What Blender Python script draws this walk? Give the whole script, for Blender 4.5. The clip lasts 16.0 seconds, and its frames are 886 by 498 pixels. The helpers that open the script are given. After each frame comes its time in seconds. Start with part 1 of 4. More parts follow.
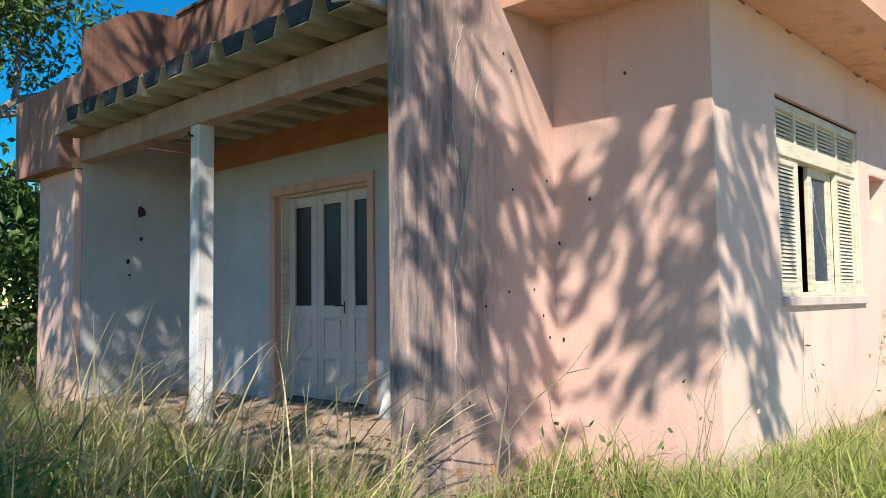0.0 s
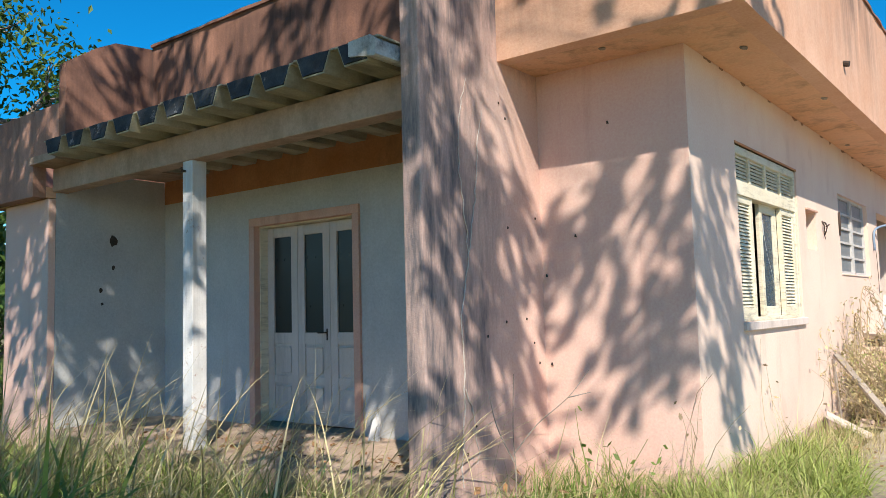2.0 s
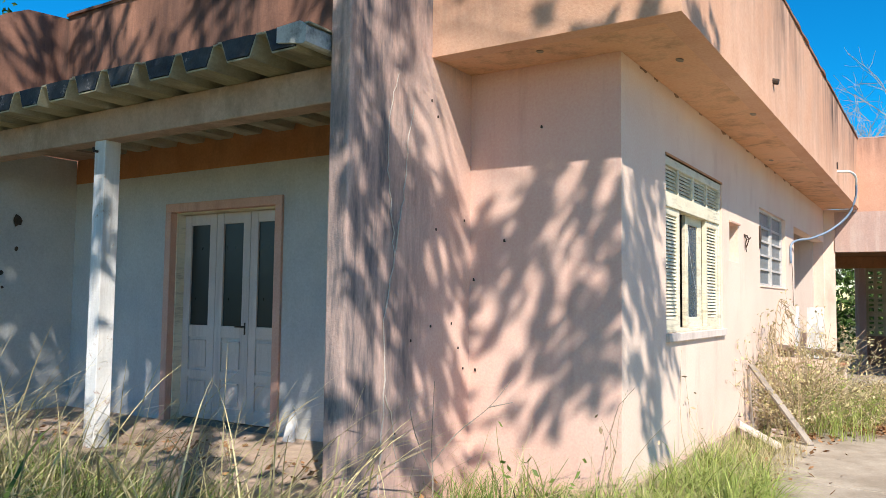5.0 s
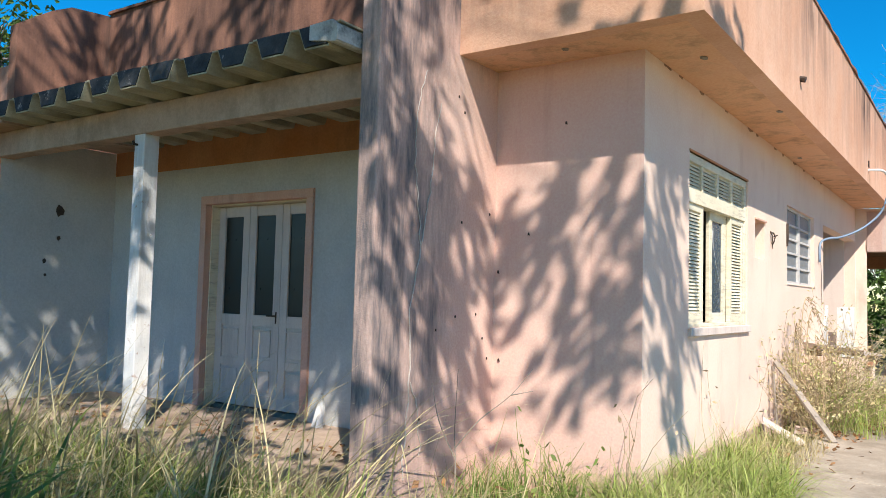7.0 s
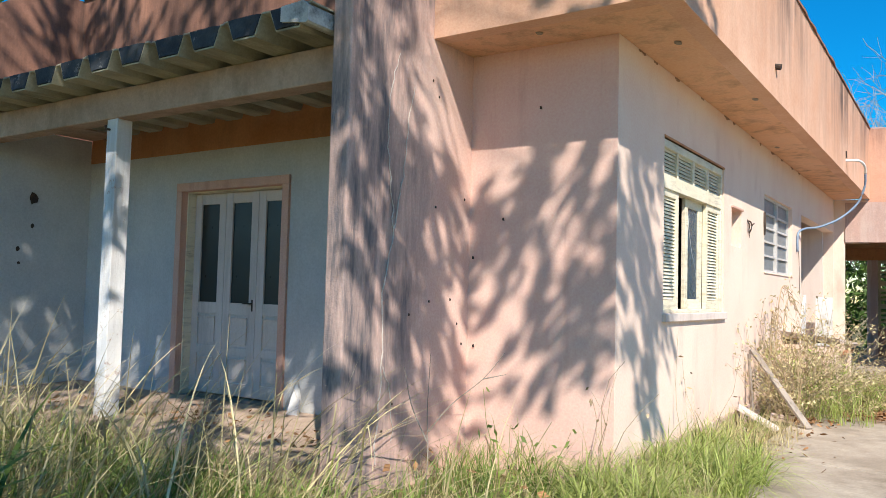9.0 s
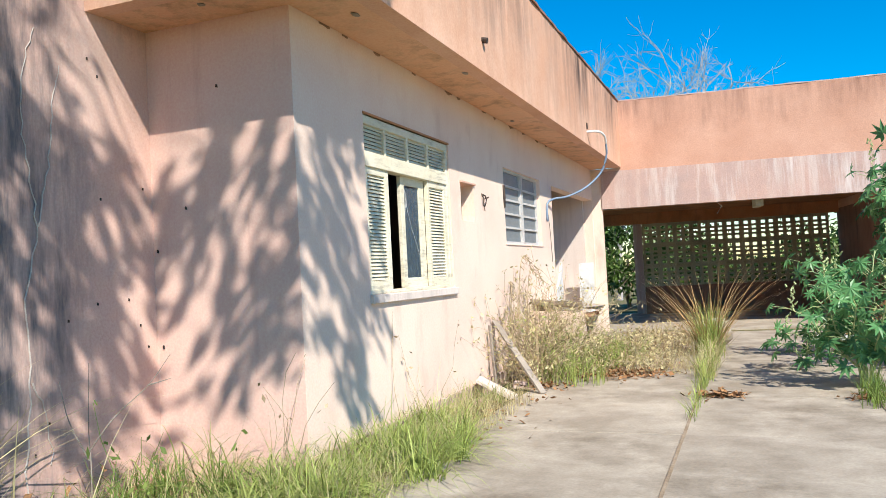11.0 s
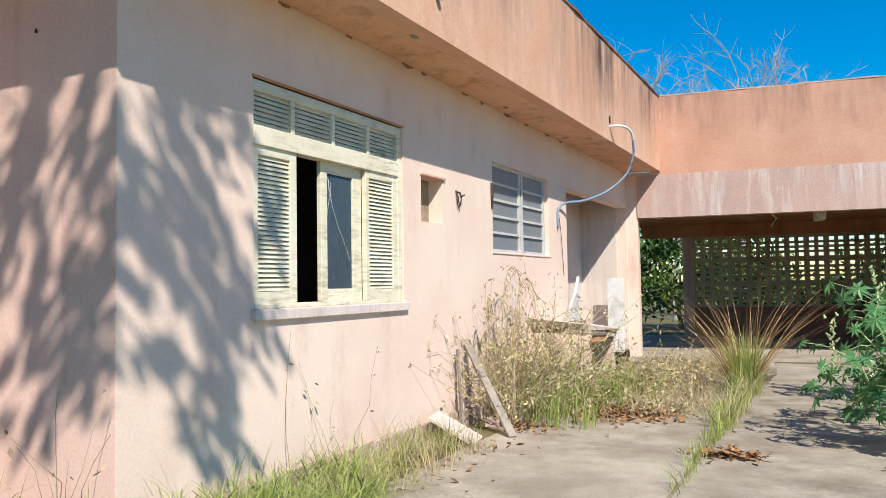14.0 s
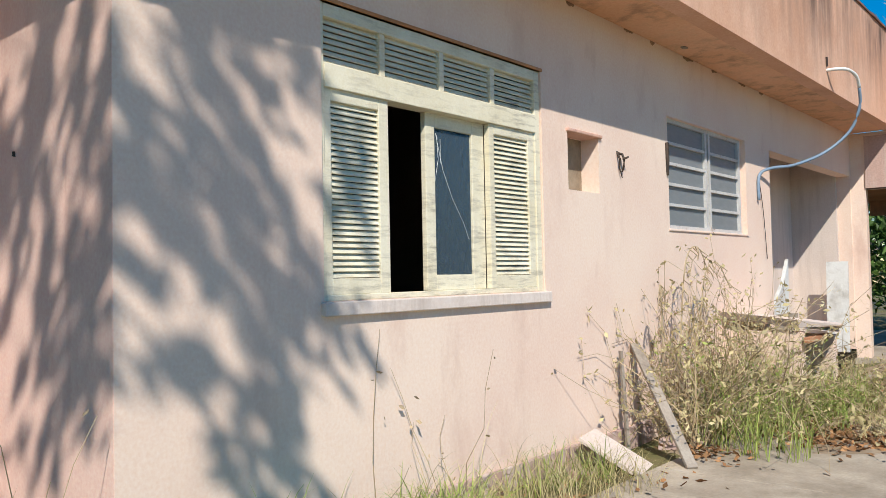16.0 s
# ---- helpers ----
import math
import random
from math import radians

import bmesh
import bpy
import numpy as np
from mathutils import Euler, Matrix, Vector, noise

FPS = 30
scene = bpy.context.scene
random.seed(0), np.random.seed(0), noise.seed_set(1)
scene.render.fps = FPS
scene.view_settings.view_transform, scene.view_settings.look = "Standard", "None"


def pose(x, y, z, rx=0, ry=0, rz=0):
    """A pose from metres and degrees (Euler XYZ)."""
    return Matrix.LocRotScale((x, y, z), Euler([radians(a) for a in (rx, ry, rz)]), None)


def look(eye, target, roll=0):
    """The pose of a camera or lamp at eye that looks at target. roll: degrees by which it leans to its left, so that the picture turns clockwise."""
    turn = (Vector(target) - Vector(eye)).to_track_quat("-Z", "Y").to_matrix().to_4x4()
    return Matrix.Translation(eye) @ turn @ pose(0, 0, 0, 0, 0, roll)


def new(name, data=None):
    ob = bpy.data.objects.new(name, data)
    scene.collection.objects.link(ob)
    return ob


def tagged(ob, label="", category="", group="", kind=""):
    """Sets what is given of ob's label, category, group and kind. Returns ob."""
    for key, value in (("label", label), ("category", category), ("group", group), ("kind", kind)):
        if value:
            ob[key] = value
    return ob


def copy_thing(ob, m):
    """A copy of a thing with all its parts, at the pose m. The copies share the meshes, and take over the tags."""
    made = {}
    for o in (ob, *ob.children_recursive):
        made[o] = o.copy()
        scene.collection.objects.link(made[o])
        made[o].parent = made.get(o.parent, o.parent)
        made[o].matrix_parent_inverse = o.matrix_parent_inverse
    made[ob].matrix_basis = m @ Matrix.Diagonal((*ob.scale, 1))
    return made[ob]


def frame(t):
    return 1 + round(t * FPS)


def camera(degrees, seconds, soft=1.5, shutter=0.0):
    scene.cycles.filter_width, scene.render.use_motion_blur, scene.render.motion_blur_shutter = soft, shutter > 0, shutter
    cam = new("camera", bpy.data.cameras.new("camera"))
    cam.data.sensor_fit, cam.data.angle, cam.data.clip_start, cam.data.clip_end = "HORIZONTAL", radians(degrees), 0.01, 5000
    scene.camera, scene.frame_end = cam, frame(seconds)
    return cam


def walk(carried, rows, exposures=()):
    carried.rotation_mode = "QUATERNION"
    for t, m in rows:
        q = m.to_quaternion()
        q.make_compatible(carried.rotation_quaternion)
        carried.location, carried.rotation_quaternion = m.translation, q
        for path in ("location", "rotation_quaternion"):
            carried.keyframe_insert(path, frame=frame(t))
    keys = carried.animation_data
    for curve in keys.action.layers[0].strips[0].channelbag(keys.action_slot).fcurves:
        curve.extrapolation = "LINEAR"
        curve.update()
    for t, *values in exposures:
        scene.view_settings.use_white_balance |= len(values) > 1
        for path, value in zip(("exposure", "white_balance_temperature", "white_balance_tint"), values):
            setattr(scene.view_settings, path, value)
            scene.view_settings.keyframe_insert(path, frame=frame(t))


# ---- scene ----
cam = camera(59.0, 16.0, soft=0.8)
PATH = [
    (0, look((2.157, -4.743, 1.204), (0.775, -3.303, 1.331), -0.71)),
    (0.5, look((2.038, -5.174, 1.172), (0.664, -3.726, 1.305), -0.31)),
    (1, look((1.828, -5.470, 1.155), (0.500, -3.986, 1.340), -0.62)),
    (1.5, look((1.797, -5.644, 1.334), (0.506, -4.125, 1.490), -1.54)),
    (2, look((1.998, -5.459, 1.340), (0.773, -3.886, 1.498), -1.46)),
    (2.5, look((2.109, -5.239, 1.436), (1.150, -3.491, 1.596), -2.27)),
    (3, look((2.360, -5.267, 1.456), (1.634, -3.412, 1.633), -2.05)),
    (3.5, look((2.497, -5.467, 1.442), (1.833, -3.588, 1.614), -1.96)),
    (4, look((2.368, -5.279, 1.451), (1.704, -3.400, 1.621), -0.17)),
    (4.5, look((2.202, -5.207, 1.440), (1.369, -3.396, 1.597), 0.33)),
    (5, look((1.915, -5.306, 1.432), (0.836, -3.627, 1.564), 0.72)),
    (7.5, look((2.040, -5.441, 1.353), (0.864, -3.828, 1.474), 1.87)),
    (8, look((2.023, -5.471, 1.298), (0.804, -3.890, 1.419), 2.27)),
    (8.5, look((2.077, -5.444, 1.296), (0.868, -3.856, 1.412), 2.01)),
    (9, look((2.093, -5.341, 1.321), (0.979, -3.684, 1.430), 1.48)),
    (9.5, look((2.283, -5.062, 1.364), (1.321, -3.310, 1.434), -1.68)),
    (10, look((2.499, -4.988, 1.331), (1.662, -3.172, 1.376), -3.42)),
    (12.5, look((3.104, -3.671, 1.364), (2.459, -1.780, 1.458), -1.16)),
    (13, look((3.132, -3.434, 1.416), (2.493, -1.541, 1.497), -0.33)),
    (13.5, look((3.206, -3.106, 1.349), (2.423, -1.268, 1.426), -1.06)),
    (14, look((3.251, -2.799, 1.331), (2.356, -1.013, 1.421), -0.85)),
    (14.5, look((3.387, -2.538, 1.379), (2.619, -0.691, 1.409), -0.06)),
    (15, look((3.342, -2.227, 1.392), (2.515, -0.406, 1.412), -0.63)),
    (15.5, look((3.033, -1.678, 1.420), (1.966, 0.013, 1.451), 0.09)),
    (16, look((2.895, -1.430, 1.300), (1.588, 0.081, 1.370), -1.15)),
]

exposures_rows = [(0.0, 0.45, 6950, 10), (2.0, 0.50, 6900, 10), (3.0, 0.53, 6600, 8), (4.0, 0.53, 6600, 8), (5.0, 0.56, 6800, 10), (9.0, 0.57, 6750, 10), (10.0, 0.58, 6550, 8), (12.5, 0.46, 6550, 7), (14.5, 0.25, 6550, 7), (16.0, 0.10, 6550, 7)]
walk(cam, PATH, exposures_rows)

# ---- light ----
SUN = Vector((0.73, -0.75, 1.0)).normalized()
world = bpy.data.worlds.new("sky")
scene.world = world
world.use_nodes = True
wn = world.node_tree
sky = wn.nodes.new("ShaderNodeTexSky")
sky.sky_type = "NISHITA"
sky.sun_disc = False
sky.sun_elevation = math.asin(SUN.z)
sky.sun_rotation = math.atan2(SUN.x, SUN.y)
sky.air_density, sky.dust_density, sky.ozone_density = 1.0, 0.2, 3.0
wn.nodes["Background"].inputs[1].default_value = 0.12
deep = wn.nodes.new("ShaderNodeHueSaturation")
deep.inputs["Saturation"].default_value = 1.75
wn.links.new(sky.outputs[0], deep.inputs["Color"])
wn.links.new(deep.outputs[0], wn.nodes["Background"].inputs[0])
sun_data = bpy.data.lights.new("sun", "SUN")
sun_data.energy, sun_data.angle, sun_data.color = 5.0, radians(0.53), (1.0, 0.95, 0.88)
sun = new("sun", sun_data)
sun.matrix_world = look(SUN * 40, (0, 0, 0))


# ---- materials ----
def mat(name, c1, c2, rough=0.85, scale=1.5, fine=40.0, bump=0.25, stain=None, amount=0.5, stretch=(7, 7, 0.5), spots=None, metal=0.0, spec=0.3, trans=0.0, island=0.0, rand=0.0, patch=(0.3, 0.65), zone=()):
    """A surface of two mixed colours in large soft patches, fine grain with relief, and optional run-down stains or flaked spots."""
    m = bpy.data.materials.new(name)
    m.use_nodes = True
    nt, n = m.node_tree, m.node_tree.nodes
    b = n["Principled BSDF"]
    b.inputs["Roughness"].default_value, b.inputs["Metallic"].default_value = rough, metal
    b.inputs["Specular IOR Level"].default_value = spec
    co = n.new("ShaderNodeTexCoord")
    geo = n.new("ShaderNodeNewGeometry")

    def tex(sc, detail, rough_=0.6, mapping=None):
        t = n.new("ShaderNodeTexNoise")
        t.inputs["Scale"].default_value, t.inputs["Detail"].default_value, t.inputs["Roughness"].default_value = sc, detail, rough_
        src = geo.outputs["Position"]
        if mapping:
            mp = n.new("ShaderNodeMapping")
            mp.inputs["Scale"].default_value = mapping
            nt.links.new(src, mp.inputs["Vector"])
            src = mp.outputs[0]
        nt.links.new(src, t.inputs["Vector"])
        return t.outputs["Fac"]

    def ramp(src, lo, hi):
        r = n.new("ShaderNodeMapRange")
        r.inputs["From Min"].default_value, r.inputs["From Max"].default_value = lo, hi
        nt.links.new(src, r.inputs["Value"])
        return r.outputs[0]

    def mix(fac, a, c, mode="MIX"):
        x = n.new("ShaderNodeMix")
        x.data_type, x.blend_type = "RGBA", mode
        for sock, v in ((x.inputs[0], fac), (x.inputs[6], a), (x.inputs[7], c)):
            if isinstance(v, (int, float)):
                sock.default_value = v
            elif isinstance(v, tuple):
                sock.default_value = (*v, 1)
            else:
                nt.links.new(v, sock)
        return x.outputs[2]

    col = mix(ramp(tex(scale, 5), 0.35, 0.65), c1, c2)
    grain = tex(fine, 4)
    col = mix(0.35, col, mix(ramp(grain, 0.3, 0.7), (0.35, 0.35, 0.35), (0.65, 0.65, 0.65)), "OVERLAY")
    if stain:
        s1 = ramp(tex(1.0, 6, 0.7, stretch), 0.62 - 0.3 * amount, 0.85 - 0.25 * amount)
        s2 = ramp(tex(0.6 if patch[0] < 0.35 else 1.1, 3), *patch)
        mul = n.new("ShaderNodeMath")
        mul.operation = "MULTIPLY"
        nt.links.new(s1, mul.inputs[0])
        nt.links.new(s2, mul.inputs[1])
        fac = mul.outputs[0]
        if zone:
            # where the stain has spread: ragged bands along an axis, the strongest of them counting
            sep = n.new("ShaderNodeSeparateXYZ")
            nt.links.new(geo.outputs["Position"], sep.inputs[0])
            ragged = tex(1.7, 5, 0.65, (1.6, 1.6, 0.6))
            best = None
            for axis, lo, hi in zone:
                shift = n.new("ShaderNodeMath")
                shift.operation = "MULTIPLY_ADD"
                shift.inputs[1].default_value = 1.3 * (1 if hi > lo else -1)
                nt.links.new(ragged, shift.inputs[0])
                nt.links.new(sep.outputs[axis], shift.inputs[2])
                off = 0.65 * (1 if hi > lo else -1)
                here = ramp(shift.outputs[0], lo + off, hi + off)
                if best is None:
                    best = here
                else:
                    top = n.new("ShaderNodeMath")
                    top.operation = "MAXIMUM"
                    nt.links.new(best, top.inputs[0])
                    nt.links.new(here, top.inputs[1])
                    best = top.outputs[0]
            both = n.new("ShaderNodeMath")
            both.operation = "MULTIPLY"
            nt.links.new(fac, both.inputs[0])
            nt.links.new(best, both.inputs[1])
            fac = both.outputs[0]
        col = mix(fac, col, stain)
    if spots:
        col = mix(ramp(tex(5.0, 8, 0.75), 0.6, 0.66), col, spots)
    if island or rand:
        hs = n.new("ShaderNodeHueSaturation")
        if rand:
            oi = n.new("ShaderNodeObjectInfo")
            src = oi.outputs["Random"]
        else:
            src = geo.outputs["Random Per Island"]
        k = island or rand
        mr = n.new("ShaderNodeMapRange")
        mr.inputs["To Min"].default_value, mr.inputs["To Max"].default_value = 1 - k, 1 + k
        nt.links.new(src, mr.inputs["Value"])
        nt.links.new(mr.outputs[0], hs.inputs["Value"])
        nt.links.new(col, hs.inputs["Color"])
        col = hs.outputs[0]
    nt.links.new(col, b.inputs["Base Color"])
    if bump:
        bp = n.new("ShaderNodeBump")
        bp.inputs["Strength"].default_value, bp.inputs["Distance"].default_value = bump, 0.01
        nt.links.new(grain, bp.inputs["Height"])
        nt.links.new(bp.outputs[0], b.inputs["Normal"])
    if trans:
        tr = n.new("ShaderNodeBsdfTranslucent")
        nt.links.new(col, tr.inputs["Color"])
        ms = n.new("ShaderNodeMixShader")
        ms.inputs[0].default_value = trans
        nt.links.new(b.outputs[0], ms.inputs[1])
        nt.links.new(tr.outputs[0], ms.inputs[2])
        nt.links.new(ms.outputs[0], n["Material Output"].inputs["Surface"])
    return m


def glass_mat(name, tint, rough, alpha):
    m = bpy.data.materials.new(name)
    m.use_nodes = True
    nt, n = m.node_tree, m.node_tree.nodes
    b = n["Principled BSDF"]
    b.inputs["Base Color"].default_value = (*tint, 1)
    b.inputs["Roughness"].default_value, b.inputs["Alpha"].default_value = rough, alpha
    b.inputs["Specular IOR Level"].default_value = 0.6
    t = n.new("ShaderNodeTexNoise")
    t.inputs["Scale"].default_value = 6
    r = n.new("ShaderNodeMapRange")
    r.inputs["To Min"].default_value, r.inputs["To Max"].default_value = rough * 0.6, rough * 1.6
    nt.links.new(t.outputs["Fac"], r.inputs["Value"])
    nt.links.new(r.outputs[0], b.inputs["Roughness"])
    return m


M = dict(
    pink=mat("pink_plaster", (0.755, 0.56, 0.46), (0.80, 0.63, 0.52), 0.9, 0.9, 55, 0.1, stain=(0.60, 0.40, 0.32), amount=0.3, stretch=(2.4, 2.4, 1.0), spots=None),
    pink_deep=mat("rose_plaster", (0.725, 0.47, 0.39), (0.775, 0.54, 0.455), 0.9, 0.9, 55, 0.12, stain=(0.55, 0.31, 0.25), amount=0.25, spots=None),
    parapet=mat("weathered_plaster", (0.62, 0.34, 0.22), (0.72, 0.44, 0.31), 0.92, 1.2, 45, 0.3, stain=(0.10, 0.06, 0.045), amount=1.0, stretch=(4.5, 4.5, 0.55), zone=(("Z", 3.25, 4.3),)),
    olive=mat("olive_dry_leaf", (0.25, 0.23, 0.09), (0.42, 0.36, 0.17), 0.75, 3.0, 20, 0.0, trans=0.25, island=0.4),
    lime=mat("yellow_green_grass", (0.26, 0.34, 0.075), (0.40, 0.44, 0.14), 0.65, 3.0, 20, 0.0, trans=0.3, island=0.35),
    bay=mat("dusty_pale_plaster", (0.62, 0.52, 0.46), (0.69, 0.59, 0.53), 0.9, 1.2, 50, 0.15, stain=(0.45, 0.36, 0.31), amount=0.4),
    mould=mat("mouldy_plaster", (0.20, 0.10, 0.072), (0.38, 0.19, 0.13), 0.95, 1.3, 45, 0.3, stain=(0.07, 0.045, 0.04), amount=0.85, stretch=(4, 4, 0.6)),
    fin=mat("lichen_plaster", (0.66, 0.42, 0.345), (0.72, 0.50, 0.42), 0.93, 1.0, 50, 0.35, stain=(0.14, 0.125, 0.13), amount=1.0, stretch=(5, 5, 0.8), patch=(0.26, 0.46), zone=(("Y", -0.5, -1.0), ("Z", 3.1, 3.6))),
    # base and streaks darkened to stand for tree shade on the wing fascia
    stained=mat("shade_streaked_rose_plaster", (0.36, 0.19, 0.14), (0.48, 0.27, 0.20), 0.94, 1.2, 45, 0.3, stain=(0.12, 0.075, 0.06), amount=0.7, stretch=(4, 4, 0.6)),
    fascia=mat("rusty_orange_plaster", (0.50, 0.27, 0.185), (0.58, 0.335, 0.24), 0.92, 1.0, 45, 0.3, stain=(0.15, 0.075, 0.055), amount=0.9, stretch=(5, 5, 0.5), zone=(("Z", 3.75, 4.55),)),
    band=mat("lime_streaked_plaster", (0.50, 0.33, 0.275), (0.42, 0.30, 0.265), 0.92, 1.4, 45, 0.3, stain=(0.70, 0.64, 0.60), amount=0.5, stretch=(7, 7, 0.6)),
    soffit=mat("ochre_soffit", (0.70, 0.39, 0.23), (0.76, 0.46, 0.30), 0.9, 1.0, 40, 0.2, stain=(0.22, 0.13, 0.08), amount=0.5, stretch=(4, 4, 4)),
    # limewash, its white greyed to carry part of the porch's shade
    white=mat("shade_grey_limewash", (0.45, 0.46, 0.46), (0.54, 0.54, 0.525), 0.9, 1.3, 50, 0.2, stain=(0.42, 0.40, 0.36), amount=0.25, spots=None),
    column=mat("peeling_white_paint", (0.68, 0.68, 0.68), (0.76, 0.75, 0.73), 0.9, 1.6, 50, 0.35, stain=(0.33, 0.28, 0.25), amount=0.45, spots=(0.45, 0.33, 0.27)),
    rot=mat("brown_mould", (0.36, 0.22, 0.14), (0.24, 0.15, 0.10), 0.95, 9.0, 60, 0.4),
    beam=mat("grimy_pink_plaster", (0.42, 0.28, 0.20), (0.50, 0.36, 0.27), 0.92, 1.4, 45, 0.3, stain=(0.12, 0.09, 0.06), amount=0.55, stretch=(3, 3, 2)),
    orange=mat("ochre_band", (0.46, 0.19, 0.075), (0.55, 0.26, 0.12), 0.9, 1.5, 40, 0.2, stain=(0.16, 0.09, 0.05), amount=0.45, stretch=(3, 3, 1)),
    fibro=mat("fibre_cement", (0.40, 0.365, 0.26), (0.50, 0.455, 0.335), 0.9, 2.0, 60, 0.3, stain=(0.13, 0.12, 0.09), amount=0.85, stretch=(5, 1.5, 4)),
    black=mat("blackened_cement", (0.03, 0.035, 0.045), (0.06, 0.07, 0.08), 0.9, 6.0, 70, 0.6, spots=(0.25, 0.25, 0.25)),
    wood_white=mat("cream_wood_paint", (0.68, 0.61, 0.45), (0.76, 0.70, 0.55), 0.7, 3.0, 80, 0.2, stain=(0.26, 0.22, 0.17), amount=0.42, stretch=(4, 5, 34), spots=None),
    door=mat("grey_white_door_paint", (0.56, 0.49, 0.445), (0.63, 0.56, 0.51), 0.6, 2.0, 70, 0.15, stain=(0.36, 0.32, 0.30), amount=0.3),
    trim=mat("terracotta_trim", (0.60, 0.35, 0.265), (0.67, 0.42, 0.33), 0.85, 2.0, 60, 0.2, stain=(0.34, 0.18, 0.13), amount=0.4),
    steel=mat("grey_steel_paint", (0.50, 0.48, 0.46), (0.58, 0.56, 0.54), 0.55, 6.0, 80, 0.15, spots=(0.30, 0.18, 0.11)),
    concrete=mat("worn_concrete", (0.32, 0.265, 0.205), (0.46, 0.395, 0.315), 0.92, 1.6, 45, 0.45, stain=(0.17, 0.135, 0.095), amount=0.75, stretch=(2.2, 2.2, 2.2), rand=0.05),
    floor=mat("dusty_porch_floor", (0.40, 0.29, 0.22), (0.50, 0.38, 0.30), 0.92, 2.5, 35, 0.3, stain=(0.13, 0.09, 0.06), amount=0.55, stretch=(2.2, 2.2, 2.2)),
    soil=mat("weedy_soil", (0.13, 0.12, 0.045), (0.20, 0.15, 0.08), 0.95, 1.4, 25, 0.8, stain=(0.08, 0.11, 0.03), amount=0.6, stretch=(1.5, 1.5, 1.5)),
    # red plaster taken darker, with the carport's shade in its colour
    lowred=mat("shade_dark_red_plaster", (0.26, 0.13, 0.09), (0.34, 0.18, 0.13), 0.92, 1.5, 45, 0.2, stain=(0.10, 0.06, 0.05), amount=0.5),
    lichen=mat("lichened_cement", (0.46, 0.46, 0.44), (0.58, 0.57, 0.54), 0.92, 4.0, 60, 0.4, stain=(0.08, 0.08, 0.08), amount=0.6, stretch=(6, 6, 6)),
    dirt=mat("dry_brown_dirt", (0.26, 0.19, 0.12), (0.36, 0.28, 0.20), 0.95, 3.0, 30, 0.7, stain=(0.15, 0.10, 0.06), amount=0.6, stretch=(4, 4, 4)),
    block=mat("cement_block", (0.42, 0.355, 0.23), (0.50, 0.43, 0.29), 0.92, 3.0, 50, 0.3, stain=(0.12, 0.10, 0.07), amount=0.45, stretch=(1.2, 1.2, 1.2), rand=0.08),
    # dark base colour that puts the rooms' gloom into the paint
    dark=mat("gloom_dark_interior", (0.20, 0.16, 0.14), (0.26, 0.21, 0.18), 0.9, 1.0, 40, 0.1),
    marble=mat("white_marble", (0.66, 0.65, 0.62), (0.74, 0.73, 0.71), 0.5, 3.0, 30, 0.05, stain=(0.36, 0.33, 0.29), amount=0.5, stretch=(4, 4, 4)),
    plank=mat("grey_timber", (0.27, 0.22, 0.18), (0.36, 0.31, 0.26), 0.9, 4.0, 60, 0.4, stain=(0.16, 0.13, 0.10), amount=0.5, stretch=(12, 12, 2)),
    brick=mat("red_clay", (0.42, 0.19, 0.10), (0.50, 0.25, 0.14), 0.92, 8.0, 60, 0.4),
    pipe_white=mat("white_conduit", (0.70, 0.70, 0.68), (0.76, 0.75, 0.73), 0.5, 5.0, 60, 0.05),
    pipe_blue=mat("blue_grey_hose", (0.16, 0.23, 0.32), (0.21, 0.28, 0.37), 0.5, 5.0, 60, 0.05),
    iron=mat("rusty_iron", (0.05, 0.04, 0.035), (0.09, 0.06, 0.045), 0.7, 20.0, 80, 0.3, metal=0.4),
    vine=mat("dry_vine_stem", (0.46, 0.40, 0.36), (0.56, 0.50, 0.45), 0.9, 9.0, 60, 0.3),
    bark=mat("grey_bark", (0.22, 0.18, 0.15), (0.32, 0.27, 0.23), 0.95, 5.0, 40, 0.7),
    bare=mat("pale_bark", (0.36, 0.33, 0.31), (0.48, 0.45, 0.43), 0.95, 3.0, 40, 0.5),
    leaf=mat("dark_tree_leaf", (0.045, 0.095, 0.02), (0.115, 0.185, 0.04), 0.5, 1.2, 20, 0.0, trans=0.25, island=0.45),
    castor=mat("castor_leaf", (0.075, 0.20, 0.07), (0.15, 0.32, 0.125), 0.36, 3.0, 20, 0.0, trans=0.3, island=0.35),
    castor_stem=mat("castor_stem", (0.30, 0.38, 0.16), (0.40, 0.44, 0.22), 0.6, 5.0, 30, 0.1),
    grass=mat("green_grass", (0.12, 0.205, 0.04), (0.26, 0.32, 0.08), 0.6, 2.0, 20, 0.0, trans=0.3, island=0.4),
    straw=mat("straw_grass", (0.46, 0.38, 0.19), (0.58, 0.50, 0.29), 0.7, 3.0, 20, 0.0, trans=0.25, island=0.35),
    russet=mat("russet_grass", (0.44, 0.26, 0.11), (0.56, 0.39, 0.19), 0.7, 3.0, 20, 0.0, trans=0.25, island=0.35),
    litter=mat("fallen_leaf", (0.22, 0.105, 0.045), (0.34, 0.185, 0.085), 0.8, 6.0, 30, 0.0, island=0.5),
    twig=mat("dry_twig", (0.34, 0.25, 0.15), (0.46, 0.36, 0.23), 0.9, 6.0, 40, 0.2, island=0.3),
)
GLASS_DARK = glass_mat("dusty_door_glass", (0.012, 0.014, 0.014), 0.3, 0.97)
GLASS_RIB = glass_mat("ribbed_glass", (0.05, 0.075, 0.10), 0.22, 0.8)
GLASS_FROST = glass_mat("frosted_glass", (0.20, 0.22, 0.23), 0.45, 0.95)


